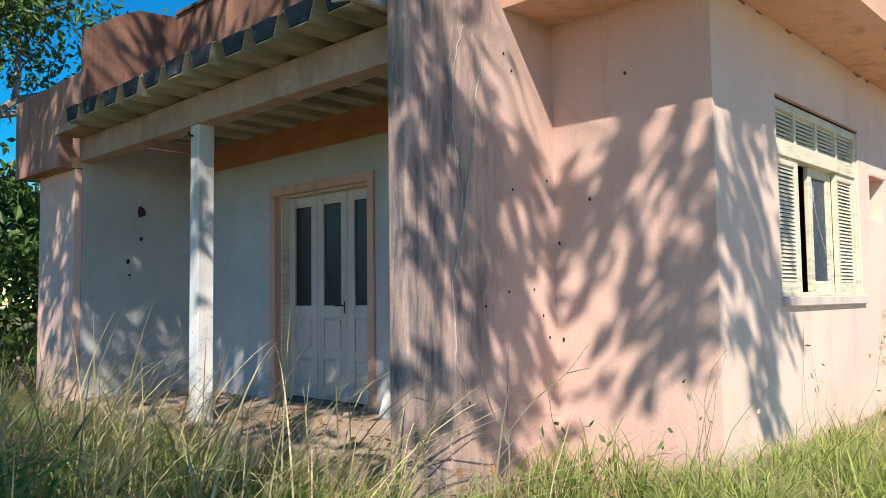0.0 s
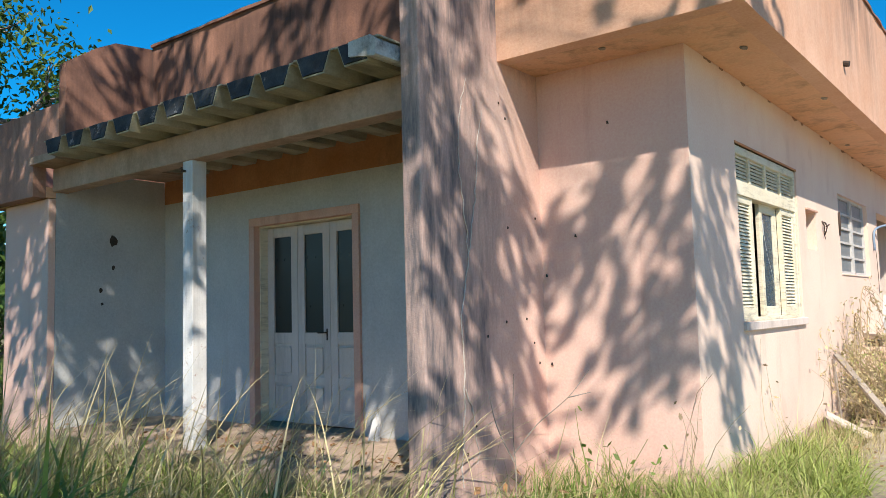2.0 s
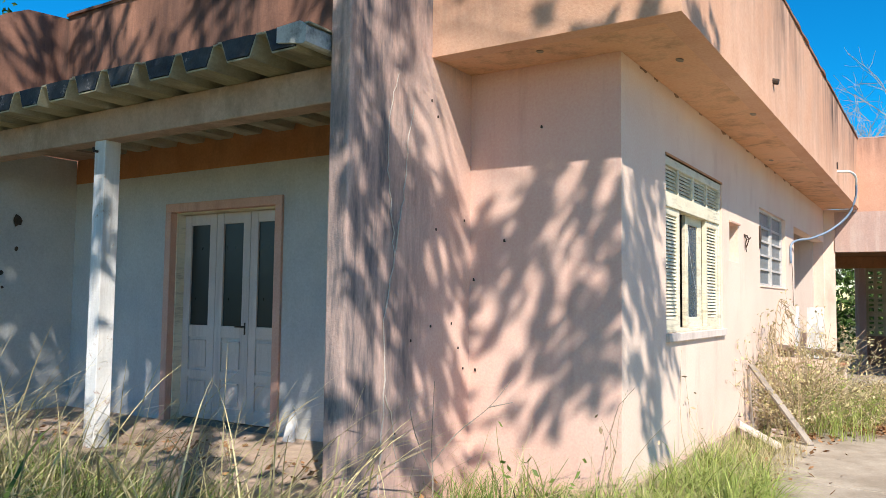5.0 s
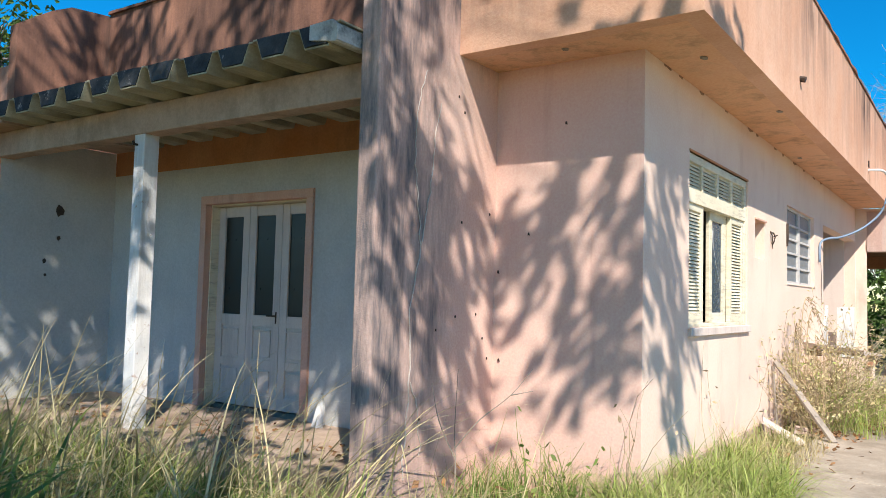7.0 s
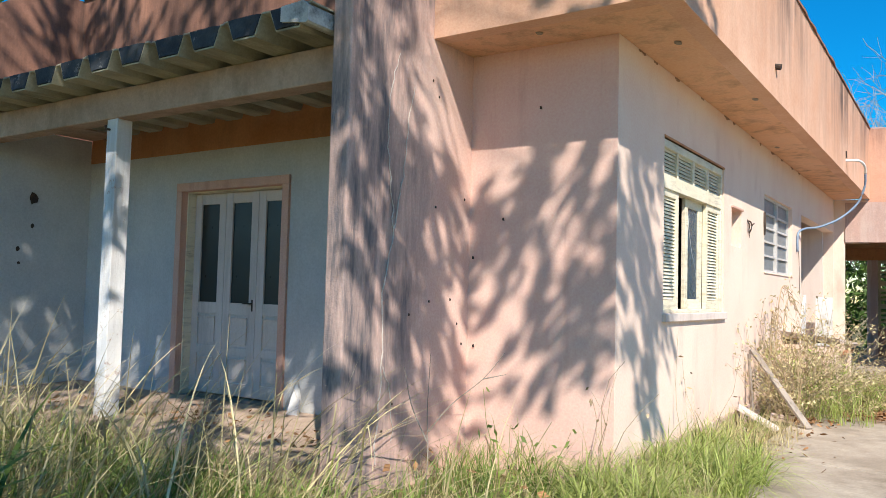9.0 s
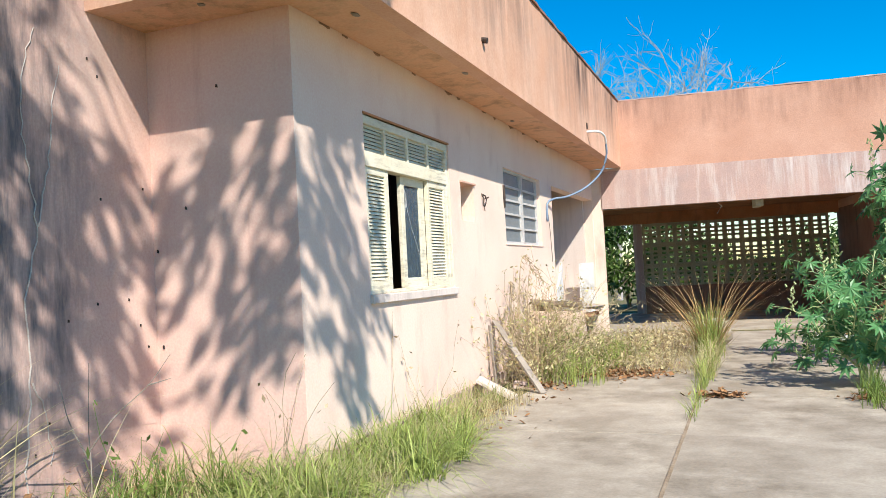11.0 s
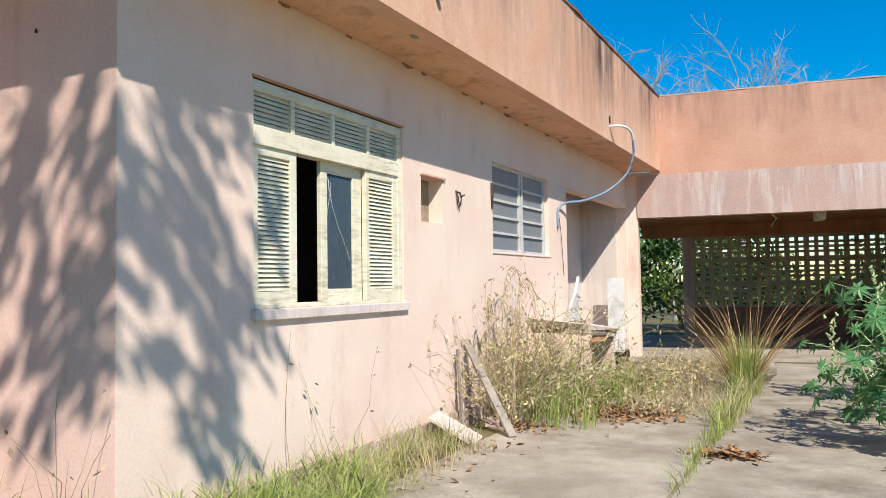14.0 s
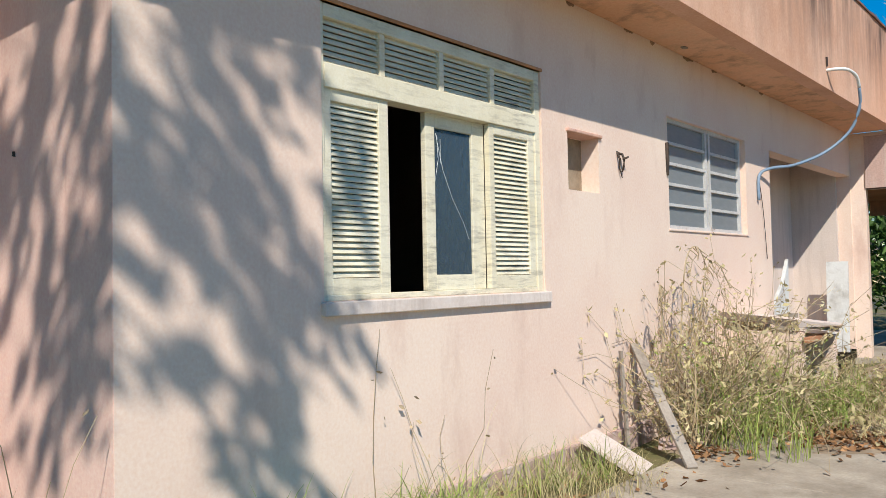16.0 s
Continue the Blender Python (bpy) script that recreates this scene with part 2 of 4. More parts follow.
# ---- building helpers ----
def add_box(bm, x0, x1, y0, y1, z0, z1, bevel=0.0, m=None):
    vs = [bm.verts.new((x, y, z)) for x in (x0, x1) for y in (y0, y1) for z in (z0, z1)]
    fs = [bm.faces.new([vs[i] for i in f]) for f in ((0, 1, 3, 2), (4, 6, 7, 5), (0, 4, 5, 1), (2, 3, 7, 6), (0, 2, 6, 4), (1, 5, 7, 3))]
    if bevel:
        es = list({e for f in fs for e in f.edges})
        r = bmesh.ops.bevel(bm, geom=es, offset=bevel, segments=2, affect="EDGES", profile=0.5)
        vs = list({v for f in r["faces"] for v in f.verts} | {v for v in vs if v.is_valid})
    if m is not None:
        bmesh.ops.transform(bm, matrix=m, verts=vs)
    return vs


def boxes(*rows, bevel=0.0, m=None):
    bm = bmesh.new()
    for r in rows:
        add_box(bm, *r, bevel=bevel)
    if m is not None:
        bm.transform(m)
    return bm


def add_tube(bm, pts, r0, r1=None, sides=6, cap=True):
    r1 = r0 if r1 is None else r1
    pts = [Vector(p) for p in pts]
    rings, n = [], len(pts)
    for i, p in enumerate(pts):
        d = (pts[min(i + 1, n - 1)] - pts[max(i - 1, 0)]).normalized()
        a = d.cross(Vector((0.3, 0.2, 1)) if abs(d.z) < 0.95 else Vector((1, 0, 0))).normalized()
        b = d.cross(a)
        r = r0 + (r1 - r0) * i / max(1, n - 1)
        rings.append([bm.verts.new(p + (a * math.cos(q) + b * math.sin(q)) * r) for q in (2 * math.pi * k / sides for k in range(sides))])
    for u, v in zip(rings, rings[1:]):
        for k in range(sides):
            bm.faces.new((u[k], u[(k + 1) % sides], v[(k + 1) % sides], v[k]))
    if cap:
        bm.faces.new(rings[0][::-1])
        bm.faces.new(rings[-1])


def prism(bm, outline, axis, a, b):
    """A plate with the given outline in the two other axes, from a to b along axis."""
    def at(p, v):
        q = list(p)
        q.insert("xyz".index(axis), v)
        return bm.verts.new(q)
    lo, hi = [at(p, a) for p in outline], [at(p, b) for p in outline]
    bm.faces.new(lo[::-1])
    bm.faces.new(hi)
    for k in range(len(lo)):
        j = (k + 1) % len(lo)
        bm.faces.new((lo[k], lo[j], hi[j], hi[k]))


def part(name, bm, material, parent=None, label="", smooth=False):
    bmesh.ops.recalc_face_normals(bm, faces=bm.faces)
    me = bpy.data.meshes.new(name)
    bm.to_mesh(me)
    bm.free()
    me.materials.append(material)
    if smooth:
        me.polygons.foreach_set("use_smooth", [True] * len(me.polygons))
    ob = new(name, me)
    if parent is not None:
        ob.parent = parent
    if label:
        ob["label"] = label
    return ob


def thing(name, at, label, category, group="", kind=""):
    ob = new(name)
    ob.matrix_world = Matrix.Translation(at) if not isinstance(at, Matrix) else at
    ob.empty_display_size = 0.1
    return tagged(ob, label, category, group, kind)


def structure(name, bm, material, label, category="wall"):
    return tagged(part(name, bm, material), label, category, kind="structure")


def raw_mesh(name, verts, faces, material, parent=None, smooth=False):
    me = bpy.data.meshes.new(name)
    me.from_pydata(verts, [], faces)
    me.materials.append(material)
    if smooth:
        me.polygons.foreach_set("use_smooth", [True] * len(me.polygons))
    ob = new(name, me)
    if parent is not None:
        ob.parent = parent
    return ob


# ---- ground ----
PORCH_Z, SOFFIT, TOP = 0.17, 3.23, 4.53
g = [-260, -120, -60, -30, -18] + [-12 + 0.4 * i for i in range(66)] + [16, 22, 30, 60, 120, 260]
vs = []
for yy in g:
    for xx in g:
        zz = -0.045
        if abs(xx) < 13 and abs(yy) < 13:
            p = noise.noise(Vector((xx * 0.6, yy * 0.6, 0))) * 0.05 + noise.noise(Vector((xx * 2.1, yy * 2.1, 4))) * 0.02
            near_slab = xx > 0.4 and yy > -1.2
            zz += 0.036 if near_slab else p
        vs.append((xx, yy, zz))
n = len(g)
fs = [(j * n + i, j * n + i + 1, (j + 1) * n + i + 1, (j + 1) * n + i) for j in range(n - 1) for i in range(n - 1)]
ground = tagged(raw_mesh("ground", vs, fs, M["soil"]), "weedy brown soil with sparse green growth", "ground", kind="structure")


# ---- main house ----
# east wall with its window, niche, second window and the open service bay
def wall_with_holes(u0, u1, z0, z1, holes):
    """Rectangles (u0, u1, z0, z1) that fill a wall round its holes."""
    us = sorted({u0, u1, *[h[0] for h in holes], *[h[1] for h in holes]})
    out = []
    for a, b in zip(us, us[1:]):
        mid, z = (a + b) / 2, z0
        for h in sorted((h for h in holes if h[0] < mid < h[1]), key=lambda h: h[2]):
            if h[2] > z:
                out.append((a, b, z, h[2]))
            z = h[3]
        if z < z1:
            out.append((a, b, z, z1))
    return out


WIN1 = (1.04, 2.95, 1.19, 2.66)
NICHE = (3.27, 3.70, 1.89, 2.30)
WIN2 = (4.88, 6.72, 1.67, 2.64)
BAY = (7.45, 10.86, 0.15, 2.62)
bm = boxes(*[(-0.18, 0, a, b, z0, z1) for a, b, z0, z1 in wall_with_holes(0, 10.9, -0.2, SOFFIT, [WIN1, NICHE, WIN2, BAY])])
bmesh.ops.remove_doubles(bm, verts=bm.verts, dist=0.0005)
structure("wall_east", bm, M["pink"], "sunlit pale pink plastered house wall with worn paint")
structure("wall_south", boxes((-1.24, -0.002, -0.003, 0.18, -0.2, SOFFIT)), M["pink_deep"], "short pink plastered end wall beside the buttress")
DOOR = (-4.90, -3.40, PORCH_Z, 2.32)
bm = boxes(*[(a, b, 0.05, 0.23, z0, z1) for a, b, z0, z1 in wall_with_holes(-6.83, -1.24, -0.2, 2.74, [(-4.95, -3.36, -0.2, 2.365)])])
structure("wall_porch", bm, M["white"], "white limewashed porch wall, its shade partly greyed into the paint")
structure("porch_wall_band", boxes((-6.65, -1.4, 0.044, 0.23, 2.74, 3.5)), M["orange"], "ochre painted strip under the porch roof", "wall")
structure("porch_side_wall", boxes((-6.83, -6.65, -1.30, 0.05, -0.2, 2.757), (-6.83, -6.65, -1.155, 0.04, 2.757, 3.015)), M["white"], "white limewashed side wall with chipped holes, greyed for shade")
structure("wall_west_wing", boxes((-7.70, -6.652, -1.38, -1.304, -0.2, 2.684), (-7.70, -7.52, -1.304, 9, -0.2, 2.684)), M["pink_deep"], "pink plastered wall of the side wing")
structure("wall_north", boxes((-7.70, -0.18, 10.9, 11.1, -0.2, 3.3)), M["pink"], "plain pink rear wall")
structure("wall_plinth", boxes((0.0, 0.028, 0.0, 4.4, -0.2, 0.13), bevel=0.01), M["band"], "exposed grey cement plinth at the wall foot", "plinth")
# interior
# added floor and partitions, coloured dark so the openings look unlit
structure("room_floor", boxes((-7.5, -0.18, 0.23, 10.9, 0.0, 0.18)), M["dark"], "added indoor floor, coloured dark for the unlit room", "floor")
structure("room_partition", boxes((-3.2, -3.1, 0.24, 7.0, 0.18, 3.2), (-3.1, -0.19, 4.2, 4.3, 0.18, 3.2), (-3.1, -0.19, 7.0, 7.1, 0.18, 3.2)), M["dark"], "added inner partition walls, coloured dark for the unlit rooms")
structure("bay_back_wall", boxes((-0.90, -0.80, 7.1, 10.9, 0.15, 3.2)), M["bay"], "shaded back wall of the open service bay")
structure("bay_side_wall", boxes((-0.80, -0.181, 7.25, 7.4, 0.15, 3.2)), M["bay"], "shaded side wall of the open service bay")
structure("bay_end_wall", boxes((-0.80, -0.181, 10.80, 10.897, 0.15, 3.2)), M["bay"], "shaded end wall of the open service bay")
structure("bay_floor", boxes((-0.80, 0.0, 7.45, 10.9, -0.05, 0.15)), M["concrete"], "raised concrete floor of the service bay", "floor")
structure("ceiling", boxes((-7.75, -0.001, 0.2, 10.9, SOFFIT + 0.004, SOFFIT + 0.14)), M["soffit"], "flat concrete roof slab", "ceiling")

def rough_cap(x0, x1, y0, y1, z0, z1):
    """A chipped cement coping: a long bar whose edges wander."""
    bm, long_x = bmesh.new(), (x1 - x0) > (y1 - y0)
    count = int(max(x1 - x0, y1 - y0) / 0.09)
    rings = []
    for i in range(count + 1):
        u = i / count
        w = [noise.noise(Vector((u * count * 0.33, k * 7.3, x0))) * 0.014 for k in range(3)]
        ring = []
        for a, z in ((0, z0), (1, z0), (1, z1 + w[0]), (0, z1 + w[1])):
            if long_x:
                ring.append(bm.verts.new((x0 + (x1 - x0) * u, (y1 if a else y0) + (w[2] if a else -w[2]), z)))
            else:
                ring.append(bm.verts.new(((x1 if a else x0) + (w[2] if a else -w[2]), y0 + (y1 - y0) * u, z)))
        rings.append(ring)
    for p, q in zip(rings, rings[1:]):
        for k in range(4):
            bm.faces.new((p[k], p[(k + 1) % 4], q[(k + 1) % 4], q[k]))
    bm.faces.new(rings[0][::-1])
    bm.faces.new(rings[-1])
    return bm


# eaves, parapets
structure("eave_soffit_east", boxes((0.0, 0.587, -0.57, 10.9, SOFFIT, SOFFIT + 0.12)), M["soffit"], "ochre soffit of the overhanging roof edge", "soffit")
structure("eave_soffit_south", boxes((-1.24, 0.0, -0.57, 0.2, SOFFIT, SOFFIT + 0.12)), M["soffit"], "ochre soffit over the short end wall", "soffit")
bm = boxes((0.44, 0.592, -0.575, 10.95, SOFFIT - 0.004, TOP), (-1.24, 0.44, -0.575, -0.43, SOFFIT - 0.004, TOP))
structure("parapet_east", bm, M["parapet"], "pale orange parapet with dark rain streaks", "parapet")
structure("parapet_south", boxes((-5.96, -1.40, -0.56, -0.42, 3.2, 4.42)), M["mould"], "dark mould-stained parapet above the porch", "parapet")
bm = bmesh.new()
prism(bm, [(-1.55, 3.19), (-0.42, 3.19), (-0.42, 4.42), (-1.0, 4.37), (-1.22, 4.26), (-1.55, 4.03)], "x", -6.10, -5.963)
structure("parapet_return", bm, M["mould"], "dark mould-stained stepped parapet return", "parapet")
structure("parapet_west", boxes((-8.05, -6.66, -1.55, -1.41, 2.69, 3.62), (-6.66, -6.104, -1.548, -1.41, 3.10, 3.62), (-8.05, -7.91, -1.41, 9, 2.69, 3.62)), M["stained"], "side wing fascia with tree shade darkened and streaked into its colour", "parapet")
structure("eave_soffit_west", boxes((-7.91, -6.66, -1.41, 9, 2.695, 2.81)), M["soffit"], "soffit under the side wing's roof edge", "soffit")
for nm, r in (("parapet_cap", (-5.96, -1.4, -0.585, -0.40, 4.42, 4.45)), ("parapet_cap_east", (0.42, 0.61, -0.6, 10.97, TOP, TOP + 0.03)), ("parapet_cap_south", (-1.24, 0.42, -0.6, -0.41, TOP, TOP + 0.03))):
    structure(nm, rough_cap(*r), M["mould"], "blackened cement coping on the parapet", "coping")

# ragged mould where the soffit meets the walls
def mould_run(name, length, spots):
    """Thin crusts of mould in the angle of wall and soffit: flat ragged patches."""
    for u, span in spots:
        ob = thing(name, (0.004, u, SOFFIT - 0.002), "dark ragged mould crust under the roof edge", "mould", "mould crusts under the eave")
        count = max(6, int(span / 0.03))
        top = [(span * k / count, 0.0) for k in range(count + 1)]
        low = [(span * k / count, -0.012 - 0.05 * abs(noise.noise(Vector((u * 3 + k * 0.9, 2.0, length)))) * math.sin(math.pi * (k + 0.5) / (count + 1))) for k in range(count, -1, -1)]
        bm = bmesh.new()
        prism(bm, top + low, "x", -0.006, 0.0)
        part("crust", bm, M["rot"], ob)


mould_run("mould_crust", 10.0, [(0.4, 0.16), (0.75, 0.09), (1.3, 0.12), (2.1, 0.08), (2.95, 0.2), (3.3, 0.1), (4.15, 0.14), (4.6, 0.08), (5.25, 0.22), (5.9, 0.12), (6.6, 0.18), (7.2, 0.12)])

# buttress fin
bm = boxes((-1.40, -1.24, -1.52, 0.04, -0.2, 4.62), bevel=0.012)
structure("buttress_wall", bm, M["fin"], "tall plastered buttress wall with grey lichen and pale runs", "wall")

# ---- porch ----
# slab added beyond the last channel to stop sun leaking in
structure("porch_end_slab", boxes((-6.655, -6.06, -1.60, 0.04, 3.02, 3.10)), M["beam"], "added grimy slab shutting sun out at the porch roof's end", "ceiling")
structure("porch_floor", boxes((-6.65, -1.4, -1.45, 0.05, -0.2, PORCH_Z), bevel=0.012), M["floor"], "dusty raised porch floor with leaf dirt", "floor")
structure("porch_beam", boxes((-6.655, -1.40, -1.34, -1.16, 2.76, 3.018), bevel=0.01), M["beam"], "stained plaster beam carrying the porch roof", "beam")
col = thing("porch_column", (-4.14, -1.25, PORCH_Z), "slim square white column with peeling paint", "column")
part("shaft", boxes((-0.075, 0.075, -0.075, 0.075, 0, 2.60), bevel=0.007), M["column"], col)
bm = bmesh.new()
add_tube(bm, [(-0.03, -0.07, 2.50), (-0.03, -0.11, 2.50), (-0.03, -0.12, 2.53)], 0.012)
part("hook", bm, M["iron"], col, "rusty iron hook")


def roof_channel():
    """One deep channel of the porch roof: flat trough, slanted webs and half crests."""
    ob = thing("roof_channel", (0, 0, 0), "deep fibre-cement roof channel with blackened end", "roof tile", "channels of the porch roof")
    outer = [(-0.208, 3.165), (-0.172, 3.165), (-0.108, 3.02), (0.108, 3.02), (0.172, 3.165), (0.208, 3.165)]
    inner = [(x * (0.955 if abs(x) < 0.2 else 1), z + 0.013) for x, z in outer][::-1]
    bm = bmesh.new()
    prism(bm, outer + inner, "y", -1.72, -0.57)
    part("channel", bm, M["fibro"], ob)
    bm = bmesh.new()
    prism(bm, [(-0.165, 3.172), (-0.101, 3.035), (0.101, 3.035), (0.165, 3.172)], "y", -1.728, -1.66)
    bmesh.ops.subdivide_edges(bm, edges=[e for e in bm.edges if e.calc_length() > 0.1], cuts=3, use_grid_fill=True)
    for v in bm.verts:
        v.co.y += random.uniform(-0.006, 0.006)
        v.co.z += random.uniform(-0.006, 0.006)
    part("end_plug", bm, M["black"], ob, "black weathered mortar plug")
    bm = bmesh.new()
    prism(bm, outer + inner, "y", -0.56, 0.04)
    part("inner_length", bm, M["fibro"], ob)
    return ob


first = roof_channel()
first.matrix_world = Matrix.Translation((-1.62, 0, 0))
for i in range(1, 11):
    copy_thing(first, pose(-1.62 - 0.42 * i, random.uniform(-0.02, 0.02), random.uniform(-0.006, 0.006), 0, 0, random.uniform(-0.4, 0.4)))
rim = thing("roof_edge_tile", (-1.41, -1.72, 3.2), "grey fibre-cement edge piece against the buttress", "roof tile")
bm = bmesh.new()
prism(bm, [(-0.25, -0.03), (-0.25, -0.13), (-0.02, -0.17), (0.0, -0.16), (0.0, -0.06), (-0.05, -0.02)], "y", -0.03, 0.30)
part("flashing", bm, M["lichen"], rim)

# folding door
door = thing("folding_door", (-4.15, 0.20, PORCH_Z), "closed three-leaf folding door, greyed white paint, dark glass", "door")
W, GAP = 0.487, 0.006
for i in range(3):
    x0 = -0.735 + i * (W + GAP)
    lf = part("leaf", boxes((x0, x0 + 0.10, 0, 0.045, 0.03, 2.13), (x0 + W - 0.10, x0 + W, 0, 0.045, 0.03, 2.13), (x0 + 0.10, x0 + W - 0.10, 0.002, 0.043, 2.02, 2.13), (x0 + 0.10, x0 + W - 0.10, 0.002, 0.043, 0.86, 0.98),
                            (x0 + 0.10, x0 + W - 0.10, 0.002, 0.043, 0.44, 0.52), (x0 + 0.10, x0 + W - 0.10, 0.002, 0.043, 0.03, 0.16), bevel=0.004), M["door"], door)
    part("pane", boxes((x0 + 0.10, x0 + W - 0.10, 0.02, 0.026, 0.98, 2.02)), GLASS_DARK, lf, "dusty dark glass pane")
    for z0, z1 in ((0.52, 0.86), (0.16, 0.44)):
        bm = boxes((x0 + 0.10, x0 + W - 0.10, 0.018, 0.03, z0, z1))
        add_box(bm, x0 + 0.125, x0 + W - 0.125, 0.006, 0.018, z0 + 0.03, z1 - 0.03, bevel=0.005)
        part("panel", bm, M["door"], lf)
        part("moulding", boxes((x0 + 0.115, x0 + W - 0.115, -0.010, 0.004, z1 - 0.045, z1 - 0.03), bevel=0.003), M["door"], lf)
bm = bmesh.new()
add_tube(bm, [(0.20, 0.0, 0.98), (0.20, -0.045, 0.98), (0.14, -0.05, 0.98), (0.11, -0.045, 0.978)], 0.009)
part("handle", bm, M["iron"], door, "dark lever handle")
part("lock_plate", boxes((0.19, 0.21, -0.004, 0.0, 0.90, 1.02), bevel=0.001), M["iron"], door)
structure("door_frame", boxes((-4.99, -4.90, 0.02, 0.24, PORCH_Z, 2.32), (-3.40, -3.31, 0.02, 0.24, PORCH_Z, 2.32), (-4.99, -3.31, 0.02, 0.24, 2.32, 2.41), bevel=0.006), M["trim"], "terracotta painted door surround", "door frame")
structure("door_jamb", boxes((-4.90, -4.886, 0.10, 0.24, PORCH_Z, 2.32), (-3.414, -3.40, 0.10, 0.24, PORCH_Z, 2.32), (-4.886, -3.414, 0.10, 0.24, 2.305, 2.319)), M["wood_white"], "pale wooden door jamb", "door frame")

# chips in the side wall, switch box
for y, z, s in ((-0.63, 2.26, 0.05), (-0.63, 1.94, 0.02), (-0.78, 1.68, 0.022), (-0.76, 1.52, 0.016)):
    hole = thing("wall_chip", (-6.648, y, z), "dark chipped hole in the white wall", "wall chip", "chips in the white wall")
    bm = bmesh.new()
    pts = [(math.cos(a) * s * random.uniform(0.7, 1.2), math.sin(a) * s * random.uniform(0.8, 1.8)) for a in (k * 0.7 for k in range(9))]
    prism(bm, pts, "x", -0.002, 0.004)
    part("patch", bm, M["iron"], hole)

# leaning marble offcut by the buttress
slab = thing("marble_offcut", pose(-3.02, -0.13, PORCH_Z, -12, 0, 6), "broken white marble slab leaning beside the buttress", "stone slab")
bm = bmesh.new()
prism(bm, [(-0.06, 0), (0.06, 0), (0.065, 0.14), (0.0, 0.31), (-0.035, 0.16)], "y", 0, 0.025)
part("slab", bm, M["marble"], slab)

# ---- east window ----
def louvre(parent, y0, y1, z0, z1, count):
    for i in range(count):
        zc = z0 + (i + 0.5) * (z1 - z0) / count
        h = (z1 - z0) / count
        bm = bmesh.new()
        prism(bm, [(-0.006, zc + h * 0.44), (0.010, zc - h * 0.42), (0.016, zc - h * 0.34), (0.0, zc + h * 0.50)], "y", y0, y1)
        part("slat", bm, M["wood_white"], parent)


win = thing("louvred_window", (-0.05, 0, 0), "cream wooden window with louvred shutters, one sash slid open", "window")
y0, y1, z0, z1 = WIN1
fr = part("frame", boxes((-0.06, 0.035, y0 + 0.002, y0 + 0.03, z0, z1), (-0.06, 0.035, y1 - 0.06, y1 - 0.002, z0, z1), (-0.06, 0.035, y0 + 0.03, y1 - 0.06, z1 - 0.07, z1 - 0.002), (-0.06, 0.042, y0 + 0.03, y1 - 0.06, 2.24, 2.36), (-0.06, 0.035, y0 + 0.03, y1 - 0.06, z0, z0 + 0.03),
                        (-0.05, 0.03, 1.46, 1.50, 2.36, z1 - 0.07), (-0.05, 0.03, 1.94, 1.98, 2.36, z1 - 0.07), (-0.05, 0.03, 2.42, 2.46, 2.36, z1 - 0.07), bevel=0.004), M["wood_white"], win)
tr = part("transom", boxes((-0.03, 0.02, y0 + 0.03, 1.46, 2.355, 2.37), (-0.03, 0.02, 1.5, 1.94, 2.355, 2.37), (-0.03, 0.02, 1.98, 2.42, 2.355, 2.37), (-0.03, 0.02, 2.46, y1 - 0.06, 2.355, 2.37)), M["wood_white"], win)
for a, b in ((y0 + 0.03, 1.46), (1.50, 1.94), (1.98, 2.42), (2.46, y1 - 0.06)):
    louvre(tr, a, b, 2.37, z1 - 0.07, 7)
for a, b in ((y0 + 0.03, 1.52), (2.40, y1 - 0.06)):
    sh = part("shutter", boxes((-0.015, 0.025, a, a + 0.05, z0 + 0.03, 2.24), (-0.015, 0.025, b - 0.07, b, z0 + 0.03, 2.24), (-0.015, 0.025, a + 0.05, b - 0.07, z0 + 0.03, z0 + 0.11), (-0.015, 0.025, a + 0.05, b - 0.07, 2.18, 2.24), bevel=0.003), M["wood_white"], win)
    louvre(sh, a + 0.05, b - 0.07, z0 + 0.11, 2.18, 29)
sash = part("sash", boxes((-0.055, -0.018, 1.86, 1.94, z0 + 0.03, 2.24), (-0.055, -0.018, 2.28, 2.40, z0 + 0.03, 2.24), (-0.055, -0.018, 1.94, 2.28, z0 + 0.03, z0 + 0.12), (-0.055, -0.018, 1.94, 2.28, 2.16, 2.24), bevel=0.004), M["wood_white"], win, "white sliding sash")
bm = bmesh.new()
k = 30
for i in range(k):
    a = 1.94 + i * 0.34 / k
    add_tube(bm, [(-0.037, a + 0.17 / k, z0 + 0.121), (-0.037, a + 0.17 / k, 2.159)], 0.0052, sides=6)
add_box(bm, -0.045, -0.037, 1.94, 2.28, z0 + 0.12, 2.16)
part("pane", bm, GLASS_RIB, sash, "cracked ribbed glass pane")
bm = bmesh.new()
for pts in ([(1.97, 2.12), (1.98, 1.98), (1.95, 1.85)], [(1.96, 2.13), (2.02, 1.92), (2.10, 1.76), (2.20, 1.62), (2.25, 1.52)], [(2.0, 2.1), (2.0, 1.96)]):
    add_tube(bm, [(-0.028, a, b) for a, b in pts], 0.0016, 0.001, 4)
part("crack", bm, M["pipe_white"], sash, "white crack lines")
part("sill", boxes((-0.05, 0.085, y0 - 0.02, y1 + 0.03, z0 - 0.072, z0 - 0.003), bevel=0.006), M["bay"], win, "weathered cream sill")
structure("window_lintel_edge", boxes((-0.06, 0.007, y0 - 0.005, y1 + 0.015, z1, z1 + 0.02), bevel=0.003), M["orange"], "ochre strip above the window", "trim")

